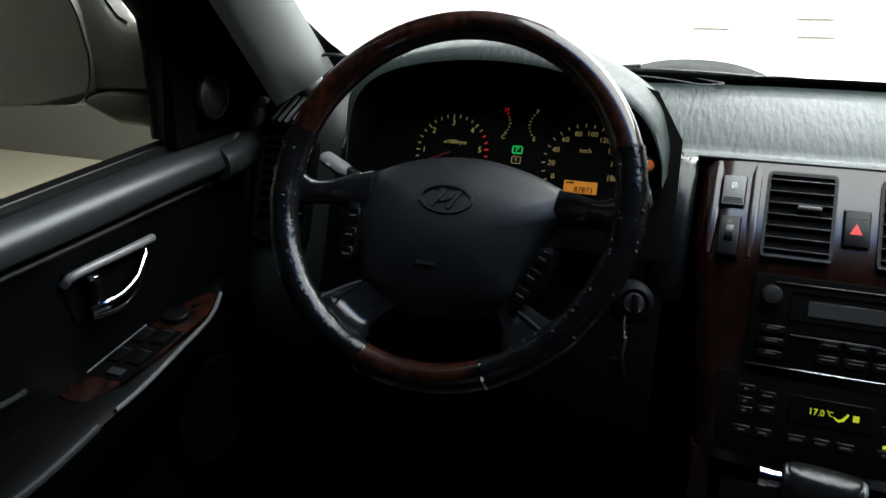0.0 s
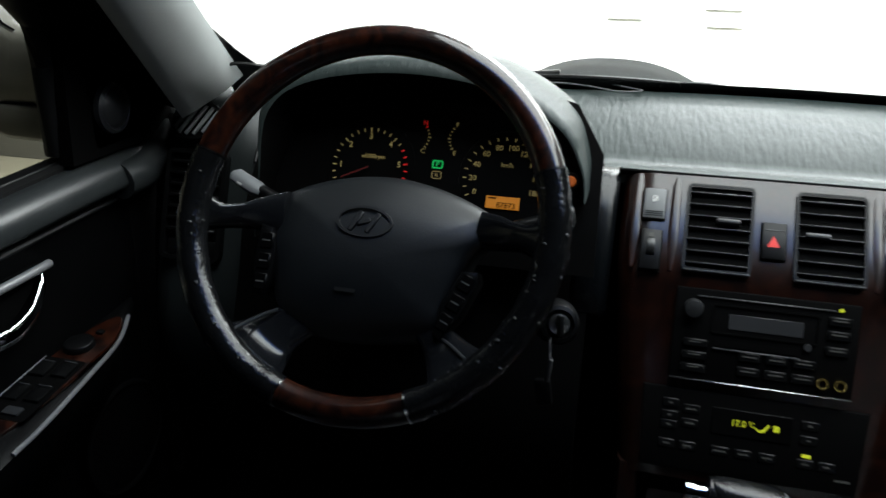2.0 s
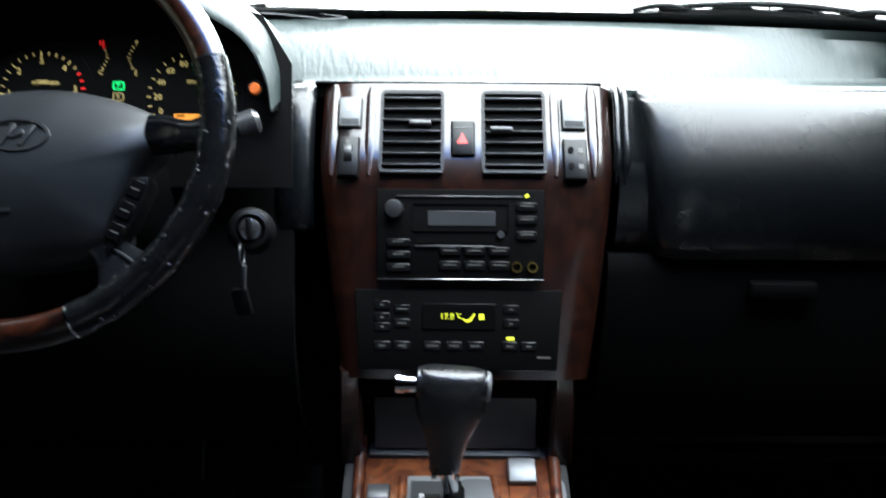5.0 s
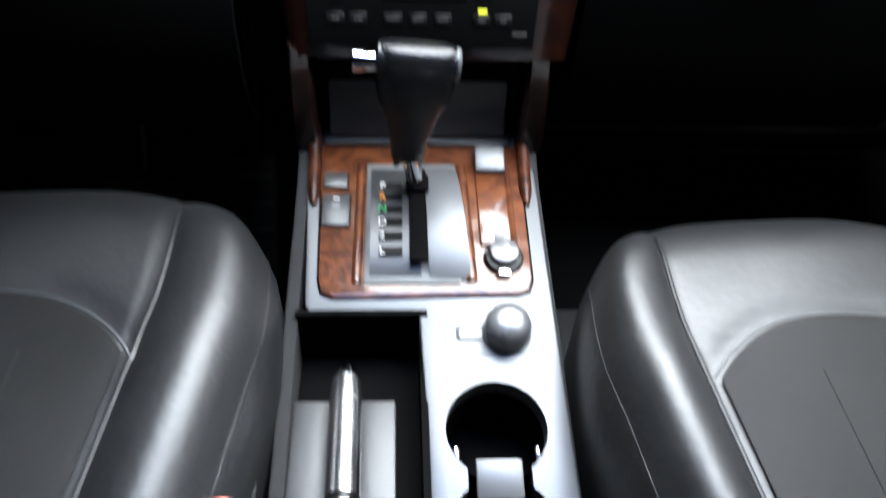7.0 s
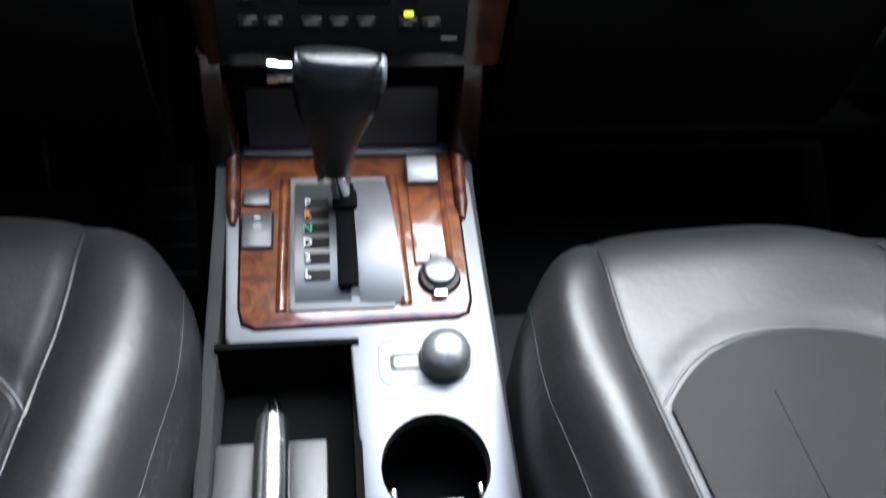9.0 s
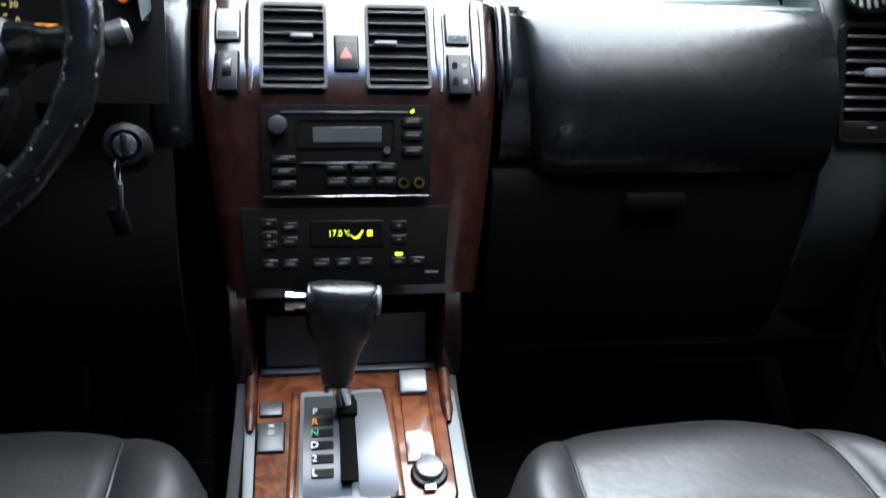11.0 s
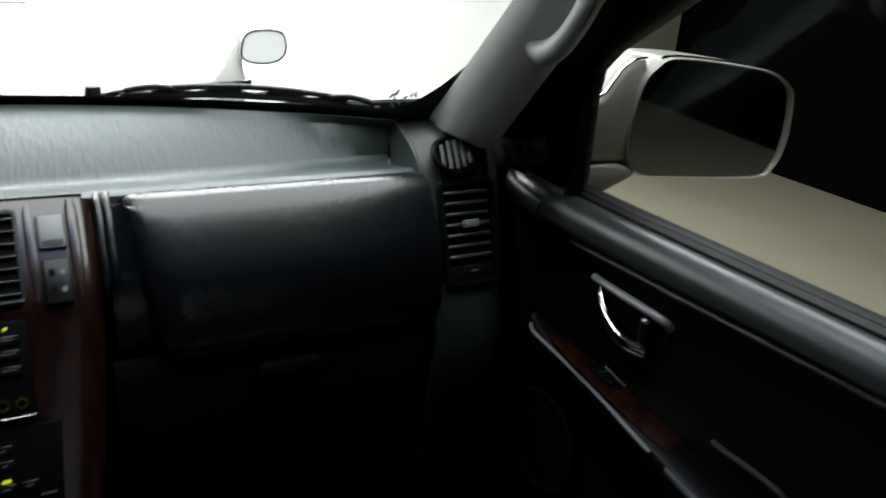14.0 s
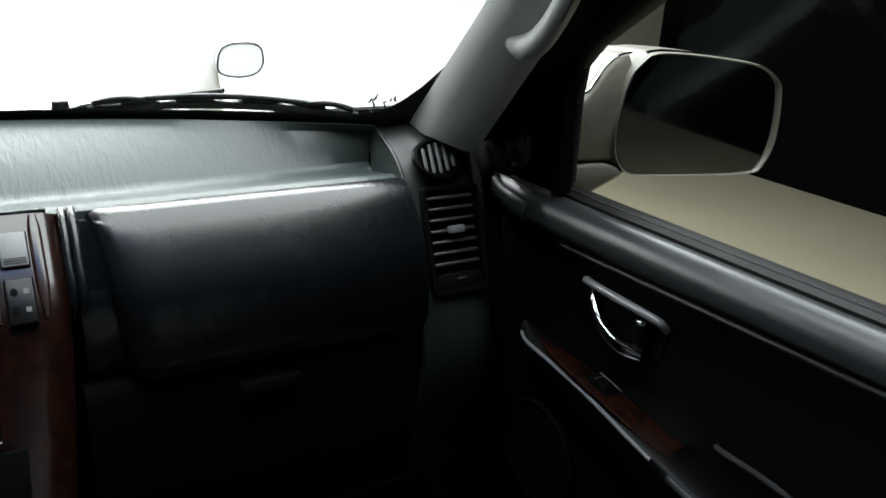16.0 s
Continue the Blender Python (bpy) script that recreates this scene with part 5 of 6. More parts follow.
for z, w, d in ((0.0165, 0.034, 0.008), (0.0140, 0.0365, 0.0135), (0.006, 0.0385, 0.0185), (-0.008, 0.0390, 0.0205), (-0.024, 0.0380, 0.0205), (-0.036, 0.0350, 0.0195), (-0.046, 0.0300, 0.0180), (-0.058, 0.0250, 0.0165), (-0.074, 0.0210, 0.0150), (-0.090, 0.0185, 0.0135), (-0.100, 0.0170, 0.0120)):
    rings.append([GL @ Vector((-0.0015 + 0.92 * w * math.copysign(abs(math.cos(t)) ** 0.7, math.cos(t)), d * math.copysign(abs(math.sin(t)) ** 0.7, math.sin(t)) - 0.01 * z, z)) for t in [2 * math.pi * k / 28 for k in range(28)]])
part("grip", loft(rings, True, True), LEATHER, lever, "tapered black leather grip")
part("shaft", tube([GL @ Vector((0, 0.001, -0.098)), Vector((-0.006, -0.138, 0.795))], 0.0085, 14), CHROME, lever, "chrome lever shaft")
part("boot", box((0.022, 0.022, 0.008), P0 @ T(-0.006, cv(-0.138), 0.020), 0.003), BLACK_AND_SHADE, lever)
for dx in (-0.012, 0.012):
    part("screw", cyl(0.003, 0.003, 0.003, GL @ T(dx, -0.013, -0.099) @ spin(90, "X"), 12), CHROME, lever)

# ---------------------------------------------------------------- front doors
def door(side):
    """side 1: passenger's door; -1: driver's."""
    def X(u, y, z):
        return (MID + side * u, y, z)

    who = "driver's" if side < 0 else "passenger's"
    d = thing("front_door", "closed black trimmed %s door with a wood inlay" % who, "car door", X(0.77, -0.4, 0.5), "front doors")
    ys = [0.125, 0.105, 0.06, 0.0, -0.06, -0.15, -0.3, -0.5, -0.75, -1.0, -1.12]

    def belt(y):
        return 1.182 + 0.02 * max(0, -y - 0.1) if side > 0 else 1.183 - 0.043 * max(0, -y - 0.06)

    def low_line(y):
        return 1.129 + 0.036 * max(0, -y - 0.03) if side > 0 else 1.134 - 0.030 * max(0, -y - 0.06)

    # padded upper rail
    rings = []
    for i, y in enumerate(ys):
        z0 = belt(y)
        sw = 0.5 if i == 0 else 0.85 if i == 1 else 1.0
        low = low_line(y)
        prof = [(0.762, z0 + 0.000), (0.754, z0 + 0.003), (0.742, z0 + 0.001), (0.731, z0 - 0.012), (0.726, z0 - 0.030), (0.730, (z0 + low) / 2 - 0.012), (0.741, low + 0.006), (0.752, low)]
        rings.append([X(0.775 - (0.775 - u) * sw, y, z) for u, z in prof])
    part("upper_rail", loft(rings), RAIL, d, "padded black upper rail", sharp=70)
    horn = curve([X(0.745, 0.108, 1.200), X(0.739, 0.092, 1.184), X(0.737, 0.066, 1.166), X(0.739, 0.030, 1.156), X(0.742, -0.010, 1.153)], 5)
    r0, r1 = (0.012, 0.024) if side < 0 else (0.003, 0.018)
    part("rail_horn", tube(horn, [r0 + (r1 - r0) * min(1.0, i / (8 if side < 0 else 16)) for i in range(len(horn))], 14), RAIL, d, "upswept front end of the rail")
    part("front_end", slab(loft([[X(u, 0.122, z) for u, z in ((0.775, 1.20), (0.745, 1.195), (0.748, 1.14), (0.760, 1.12))], [X(u, 0.135, z) for u, z in ((0.79, 1.19), (0.77, 1.19), (0.77, 1.14), (0.78, 1.12))]]), 0.004), DOOR, d)
    # front edge that runs down beside the dashboard
    part("front_edge", tube(curve([X(0.738, 0.118, 1.205), X(0.732, 0.085, 1.175), X(0.731, 0.068, 1.12), X(0.733, 0.050, 1.03), X(0.735, 0.035, 0.9), X(0.737, 0.03, 0.7)]), 0.012, 10), BLACK_AND_SHADE, d)
    # belt seal
    part("belt_seal", loft([[X(u, y, belt(y) + dz) for u, dz in ((0.756, -0.006), (0.757, 0.006), (0.764, 0.010), (0.770, 0.007), (0.776, 0.010), (0.790, 0.009), (0.793, -0.02))] for y in ys]), RUBBER, d, "black rubber window seal")
    part("seal_line", tube([X(0.7700, y, belt(y) + 0.0085) for y in ys], 0.0014, 6), SOFT, d)
    # main panel
    rings = []
    for y in ys:
        low = low_line(y)
        rings.append([X(u, y, z) for u, z in ((0.752, low + 0.002), (0.757, low - 0.010), (0.757, 1.04), (0.762, 0.97), (0.768, 0.90), (0.762, 0.70), (0.752, 0.47))])
    part("panel", slab(loft(rings), 0.03, (side, 0, 0)), DOOR, d, "black moulded door panel")
    part("panel_bead", tube([X(0.7535, y, low_line(y) - 0.0075 - (0.010 if y > 0 else 0)) for y in (0.02, 0.0, -0.06, -0.15, -0.3, -0.5, -0.75, -1.0)], [0.001, 0.0035, 0.004, 0.004, 0.004, 0.004, 0.004, 0.004], 8), SOFT, d, "raised bead under the rail")
    part("outer_skin", box((0.03, 1.24, 0.68), T(*X(0.850, -0.52, 0.80)), 0.01), PAINT, d, "champagne painted outer skin")
    # pull handle: bar, chrome lever and its recess
    dy = -0.142 if side < 0 else -0.122
    hz = 1.094 if side < 0 else 1.099
    rec = part("handle_recess", prism([(-0.004, 0.004), (-0.128, 0.000), (-0.132, -0.012), (-0.122, -0.060), (-0.105, -0.062), (-0.060, -0.050), (-0.022, -0.026)], 0.0, 0.0015, Matrix(((0, 0, -side, X(0.7565, 0, 0)[0]), (1, 0, 0, dy), (0, 1, 0, hz), (0, 0, 0, 1)))), BLACK_AND_SHADE, d, "dark handle recess")
    part("handle_bar", tube(curve([X(0.755, dy + 0.004, hz - 0.004), X(0.746, dy - 0.002, hz), X(0.742, dy - 0.05, hz + 0.001), X(0.742, dy - 0.100, hz + 0.001), X(0.747, dy - 0.125, hz - 0.003), X(0.755, dy - 0.130, hz - 0.012)]), [0.0035] * 4 + [0.0050] * 37, 10), BRIGHT, d, "bright grey handle surround")
    rings = []
    path = curve([X(0.753, dy - 0.004, hz - 0.010), X(0.748, dy - 0.012, hz - 0.022), X(0.742, dy - 0.035, hz - 0.040), X(0.738, dy - 0.065, hz - 0.050), X(0.740, dy - 0.088, hz - 0.052), X(0.748, dy - 0.105, hz - 0.054)], 5)
    wid = [0.004 + 0.0085 * math.sin(math.pi * min(1, (i / (len(path) - 1)) * 0.72)) for i in range(len(path))]
    part("release_lever", tube(path, wid, 12, flat=0.55, up=(side, 0, 0.4)), CHROME, d, "curved chrome release lever")
    part("lock_knob", tube([X(0.750, dy - 0.100, hz - 0.048), X(0.746, dy - 0.099, hz - 0.030), X(0.745, dy - 0.099, hz - 0.014)], [0.008, 0.008, 0.0065], 12), TRIM, d, "black lock knob")
    part("lock_cap", cyl(0.0085, 0.007, 0.005, T(*X(0.745, dy - 0.099, hz - 0.0145)), 16, 0.001), CHROME, d)
    # armrest with the inlay
    # the driver's armrest is wider
    us = (0.758, 0.738, 0.711, 0.698, 0.692, 0.689, 0.691) if side < 0 else (0.750, 0.730, 0.7275, 0.7245, 0.7205, 0.7150, 0.716)
    line = zip(us + (0.722, 0.724), (0.006, -0.034, -0.095, -0.18, -0.25, -0.305, -0.42, -0.60, -0.9), (0.980, 0.978, 0.974, 0.966, 0.957, 0.953, 0.935, 0.910, 0.90))
    edge = curve([X(u, y, z) for u, y, z in line], 6)
    rings = []
    for i, q in enumerate(edge):
        out = Vector(X(0.768, q.y, q.z + 0.004))
        top = q.lerp(out, 0.12) + Vector((0, 0, 0.004))
        drop = 0.055 + 0.03 * min(1, i / 18)
        rings.append([out, q.lerp(out, 0.55) + Vector((0, 0, 0.0045)), top, q + Vector((0, 0, -0.002)), q + Vector((side * 0.003, 0, -0.016)), q + Vector((side * 0.022, 0, -drop)), Vector(X(0.768, q.y, q.z - drop - 0.02))])
    part("armrest", loft(rings), DOOR, d, "black moulded armrest", sharp=60)
    n = sum(1 for q in edge if q.y > -0.305)
    # the bevel's highlight is built as pale tubes along the edge
    part("bright_edge", tube([q + Vector((0, 0, 0.001)) for q in edge[(6 if side < 0 else 3):n]], 0.0028, 8), BRIGHT, d, "pale line for the highlight on the armrest edge")
    part("soft_edge", tube([q + Vector((0, 0, 0.000)) for q in edge[n + 1:]], 0.0045, 8), RAIL, d)
    part("stitching", tube([q + Vector((0, 0, 0.0042)) for q in edge[n + 1:]], 0.0010, 6), SEAM, d)
    sl = 0.14
    AR = Matrix(((-side, 0, 0, X(0.735, 0, 0)[0]), (0, 1 / math.hypot(1, sl), -sl / math.hypot(1, sl), -0.175), (0, sl / math.hypot(1, sl), 1 / math.hypot(1, sl), 0.9745), (0, 0, 0, 1)))
    # the local x axis points from the door into the cabin
    shape = [(-0.030, -0.120), (-0.026, -0.03), (-0.018, 0.055), (-0.004, 0.104), (0.012, 0.112), (0.030, 0.070), (0.034, 0.0), (0.026, -0.07), (0.014, -0.118), (-0.010, -0.126)]
    shape = [(p.x * ((0.92 if side < 0 else 0.36) if p.x > 0 and (p.y < 0.05 or side > 0) else 1.0), p.y) for p in curve([(x, y, 0) for x, y in shape] + [(shape[0][0], shape[0][1], 0)], 4)][:-1]
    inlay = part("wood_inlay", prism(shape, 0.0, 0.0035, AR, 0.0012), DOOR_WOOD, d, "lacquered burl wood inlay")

    def sw(u, v, w, h, label="window switch", tall=0.006):
        q = part("window_switch", box((w, h, tall), AR @ T(u, v, 0.0045), 0.0018), TRIM, inlay, label)
        # paler strip: the highlight along the switch's front is painted on
        part("switch_glint", box((w * 0.85, 0.0022, 0.0020), AR @ T(u, v + h * 0.42, 0.0078), 0.0007, 1), SLAT, inlay)
        return q

    if side < 0:
        part("switch_well", prism(rrect(-0.026, -0.082, 0.028, 0.022, 0.004), 0.003, 0.0042, AR), BLACK_AND_SHADE, inlay)
        for u, v in ((-0.013, 0.000), (0.014, 0.003), (-0.013, -0.042), (0.014, -0.040)):
            sw(u, v, 0.020, 0.026)
        part("lock_switch", box((0.020, 0.012, 0.004), AR @ T(0.006, -0.070, 0.0048), 0.001), SLAT, inlay)
        # pale line painted as the highlight on the well's rim
        part("well_glint", tube([AR @ Vector((-0.0265, -0.08 + 0.0102 * i, 0.0045)) for i in range(11)], 0.0012, 6), BRIGHT, inlay)
        part("mirror_switch", cyl(0.0185, 0.0165, 0.008, AR @ T(-0.001, 0.048, 0.0028), 26, 0.0015), TRIM, inlay, "round black mirror switch")
        part("mirror_key", box((0.010, 0.008, 0.004), AR @ T(0.006, 0.078, 0.0045), 0.0015), TRIM, inlay)
    else:
        part("switch_well", prism(rrect(-0.0255, -0.018, 0.000, 0.024, 0.003), 0.003, 0.0042, AR), BLACK_AND_SHADE, inlay)
        sw(-0.0125, 0.002, 0.017, 0.026)
        # highlight of the well's rim, built as a pale line
        part("well_glint", tube([AR @ Vector((-0.0255, -0.018 + 0.0042 * i, 0.0045)) for i in range(11)], 0.0010, 6), BRIGHT, inlay)
    # pull pocket behind the inlay
    part("pull_edge", tube(curve([X(0.757, -0.340, 0.991), X(0.754, -0.355, 0.992), X(0.754, -0.400, 0.993), X(0.754, -0.437, 0.990), X(0.757, -0.450, 0.975)]), 0.0035, 8), SOFT, d)
    # loudspeaker rim low in the panel
    part("speaker_rim", tube([X(0.750, -0.058 + 0.075 * math.cos(t), 0.808 + 0.075 * math.sin(t)) for t in [2 * math.pi * k / 36 for k in range(37)]], 0.004, 8, up=(1, 0, 0)), BLACK_AND_SHADE, d, "round loudspeaker rim")
    part("speaker_grille", cyl(0.073, 0.070, 0.006, Matrix.Translation(X(0.756, -0.058, 0.808)) @ spin(-90 * side, "Y"), 36), BLACK_AND_SHADE, d)
    # corner with the tweeter
    back = 0.027 if side < 0 else 0.0
    tri = [(-0.055 - back, 1.19), (0.125, 1.19), (0.115, 1.225), (0.02, 1.322), (-0.040 - back, 1.40)]
    sail = part("mirror_corner", prism(tri, 0.0, 0.02, Matrix(((0, 0, side, X(0.742, 0, 0)[0]), (1, 0, 0, 0), (0, 1, 0, 0), (0, 0, 0, 1)))), BLACK_AND_SHADE, d, "black corner cover with a tweeter")
    ty = -0.006 if side < 0 else 0.030
    TW = Matrix.Translation(X(0.741, ty, 1.243 if side < 0 else 1.234)) @ spin(-90 * side, "Y")
    tw = part("tweeter", loft([[(r * math.cos(t), r * math.sin(t), w) for t in [2 * math.pi * k / 30 for k in range(30)]] for r, w in ((0.031, -0.004), (0.030, 0.006), (0.026, 0.009), (0.0235, 0.007), (0.022, 0.009), (0.012, 0.013), (0.0005, 0.014))], True), SLAT, sail, "round tweeter")
    tw.data.transform(TW)
    # window frame: front post and sloping upper bar
    yp = -0.072 if side < 0 else -0.032
    part("window_post", tube([X(0.770, yp, 1.20), X(0.768, yp, 1.30), X(0.766, yp - 0.002, 1.35), X(0.758, yp - 0.035, 1.392), X(0.735, -0.22, 1.485), X(0.70, -0.40, 1.62), X(0.67, -0.62, 1.71), X(0.66, -0.9, 1.735), X(0.67, -1.1, 1.735)], [0.014, 0.014, 0.018, 0.026, 0.030, 0.028, 0.022, 0.022, 0.022], 10), RUBBER, d, "black window frame")
    part("centre_post", box((0.05, 0.14, 0.62), T(*X(0.735, -1.10, 1.47)) @ spin(-side * 10, "Y"), 0.01), LINING, d)
    # the pane
    b = loft([[X(0.785, -0.075, 1.19), X(0.787, -0.5, 1.19), X(0.785, -1.05, 1.20)], [X(0.772, -0.085, 1.37), X(0.765, -0.5, 1.45), X(0.76, -1.05, 1.45)], [X(0.70, -0.40, 1.63), X(0.68, -0.6, 1.71), X(0.68, -1.05, 1.73)]])
    q = part("pane", b, GLASS, d, "clear side window")
    q.visible_shadow = False
    return d


for side in (-1, 1):
    door(side)

# grab handle on the passenger's pillar
grab = thing("grab_handle", "grey grab handle on the windscreen pillar", "grab handle", (0.62, -0.1, 1.38))
bar = curve([(0.655, -0.080, 1.428), (0.636, -0.086, 1.412), (0.627, -0.077, 1.398), (0.6255, -0.076, 1.385), (0.6235, -0.094, 1.3765), (0.6215, -0.117, 1.383), (0.619, -0.142, 1.403), (0.616, -0.164, 1.428), (0.6145, -0.178, 1.452), (0.613, -0.183, 1.475), (0.612, -0.195, 1.51), (0.610, -0.24, 1.575), (0.620, -0.30, 1.640)], 6)
part("bar", tube(bar, [0.0185 - 0.0060 * min(1.0, max(0.0, (i - 14) / 22)) for i in range(len(bar))], 16), HANDLE, grab, "thick moulded bar with a hooked end")
part("seam", tube([p + Vector((-0.0040, -0.0118, -0.0030)) for p in bar[30:66]], 0.0012, 6), SLAT, grab)


# ---------------------------------------------------------------- outside mirrors
def outside_mirror(side):
    out = 0.068 if side < 0 else 0.008  # the driver's mirror is set further out

    def X(u, y, z):
        return Vector((MID + side * (u + out), y, z + (0.020 if side < 0 else -0.005)))

    m = thing("outside_mirror", "champagne painted outside mirror on the door", "wing mirror", tuple(X(0.82, -0.02, 1.25)), "outside mirrors")
    shape = [(0.828, 1.270), (0.838, 1.325), (0.856, 1.352), (0.895, 1.366), (1.045, 1.352), (1.099, 1.330), (1.113, 1.300), (1.117, 1.245), (1.104, 1.207), (1.07, 1.192), (0.90, 1.201), (0.855, 1.208), (0.834, 1.232)]
    base = [(p.x, p.y) for p in curve([(x, z, 0) for x, z in shape] + [(shape[0][0], shape[0][1], 0)], 5)][:-1]
    cx, cz = 0.985, 1.277
    rings = []
    for f, y in ((0.960, -0.046), (0.964, -0.051), (0.972, -0.0545), (0.986, -0.0555), (1.0, -0.050), (1.02, -0.03), (1.01, 0.02), (0.95, 0.065), (0.82, 0.095), (0.55, 0.115), (0.2, 0.122), (0.01, 0.123)):
        rings.append([X(cx + (x - cx) * f, y - (x - cx) * 0.1 * (y < 0.06), cz + (z - cz) * f) for x, z in base])
    hs = part("housing", loft(rings, True, True), PAINT, m, "champagne painted housing", sharp=60)
    g = part("glass", prism([((x - cx) * 0.963, (z - cz) * 0.963) for x, z in base], 0.0, 0.003, Matrix.Translation(X(cx, -0.0490, cz)) @ spin(-5.7 * side) @ Matrix(((side, 0, 0, 0), (0, 0, -1, 0), (0, 1, 0, 0), (0, 0, 0, 1))) @ spin(1, "Y")), MIRROR, m, "mirror glass")
    # arm: its upper edge sweeps from the door up to the housing's top
    stations = [(0.742 - out, 1.308), (0.770, 1.312), (0.786, 1.320), (0.798, 1.335), (0.809, 1.350), (0.822, 1.359), (0.836, 1.3635), (0.850, 1.365)]
    rings = []
    for u, z1 in stations:
        k = min(1.0, max(0.0, (u - 0.77) / 0.08))
        y0, z0, dp = -0.040 + 0.007 * k, 1.228 - 0.006 * k, 0.05 + 0.03 * k
        h = z1 - z0
        rings.append([X(u, y0 + 0.006, z0), X(u, y0, z0 + 0.006), X(u, y0 - 0.002, z0 + h * 0.3), X(u, y0 - 0.002, z0 + h * 0.6), X(u, y0 + 0.001, z1 - 0.014), X(u, y0 + 0.006, z1 - 0.005), X(u, y0 + 0.016, z1), X(u, y0 + dp, z1 - 0.006), X(u, y0 + dp * 1.2, z0 + h * 0.5), X(u, y0 + dp, z0)])
    part("arm", loft(rings, True, True), PAINT, m, "champagne painted mirror arm", sharp=60)
    part("arm_edge", tube([X(u, -0.030, z1 - 0.001) for u, z1 in stations[1:8]], 0.0018, 6), CHROME, m)
    # foot below the arm's joint
    rings = []
    for u, z1, z0 in ((0.742 - out, 1.226, 1.180), (0.80, 1.225, 1.184), (0.828, 1.222, 1.194), (0.850, 1.214, 1.203)):
        rings.append([X(u, -0.036, z0), X(u, -0.040, z0 + 0.006), X(u, -0.041, z1 - 0.005), X(u, -0.037, z1), X(u, 0.04, z1), X(u, 0.05, z0)])
    part("foot", loft(rings, True, True), PAINT, m, sharp=60)
    part("bright_edge", tube([X(cx + (x - cx) * 1.005, -0.046 - (x - cx) * 0.1, cz + (z - cz) * 1.005) for x, z in base if z > 1.335 and x > 0.87], 0.0026, 6), CHROME, m)


for side in (-1, 1):
    outside_mirror(side)

# small parking mirror on the wing
pm = thing("wing_parking_mirror", "small champagne parking mirror on a wing post", "wing mirror", (0.56, 0.86, 1.08))
PM = Matrix.Translation((0.5915, 0.85, 1.237)) @ Matrix(((1, 0, 0, 0), (0, 0, -1, 0), (0, 1, 0, 0), (0, 0, 0, 1)))
shape = [(p.x, p.y) for p in curve([(-0.050, -0.012, 0), (-0.046, 0.012, 0), (-0.034, 0.028, 0), (-0.010, 0.0345, 0), (0.022, 0.0345, 0), (0.042, 0.027, 0), (0.049, 0.008, 0), (0.047, -0.014, 0), (0.032, -0.030, 0), (0.004, -0.0365, 0), (-0.028, -0.034, 0), (-0.046, -0.026, 0), (-0.050, -0.012, 0)], 4)][:-1]
rings = [[PM @ Vector((x * f, z * f, w)) for x, z in shape] for f, w in ((0.95, 0.0), (1.0, -0.004), (0.98, -0.020), (0.85, -0.038), (0.55, -0.050), (0.1, -0.054))]
part("housing", loft(rings, True, True), WHITE, pm, "pale rounded housing", sharp=60)
part("glass", prism([(x * 0.95, z * 0.94) for x, z in shape], 0.0, 0.002, PM), PAINTED_GLARE, pm)
part("rim", tube([PM @ Vector((x * 0.97, z * 0.97, 0.002)) for x, z in shape + shape[:1]], 0.0021, 6, up=(0, 1, 0)), SLAT, pm, "thin dark rim")
rings = []
for x0, x1, z, y in ((0.486, 0.562, 1.085, 0.90), (0.488, 0.562, 1.150, 0.885), (0.491, 0.560, 1.166, 0.88), (0.503, 0.553, 1.185, 0.875), (0.520, 0.550, 1.215, 0.87), (0.536, 0.556, 1.250, 0.87), (0.545, 0.565, 1.262, 0.87)):
    rings.append([((x0 + x1) / 2 + (x1 - x0) / 2 * math.cos(t), y + 0.6 * (x1 - x0) / 2 * math.sin(t), z) for t in [2 * math.pi * k / 16 for k in range(16)]])
part("post", loft(rings, True, True), WHITE, pm, "pale flared post", sharp=60)

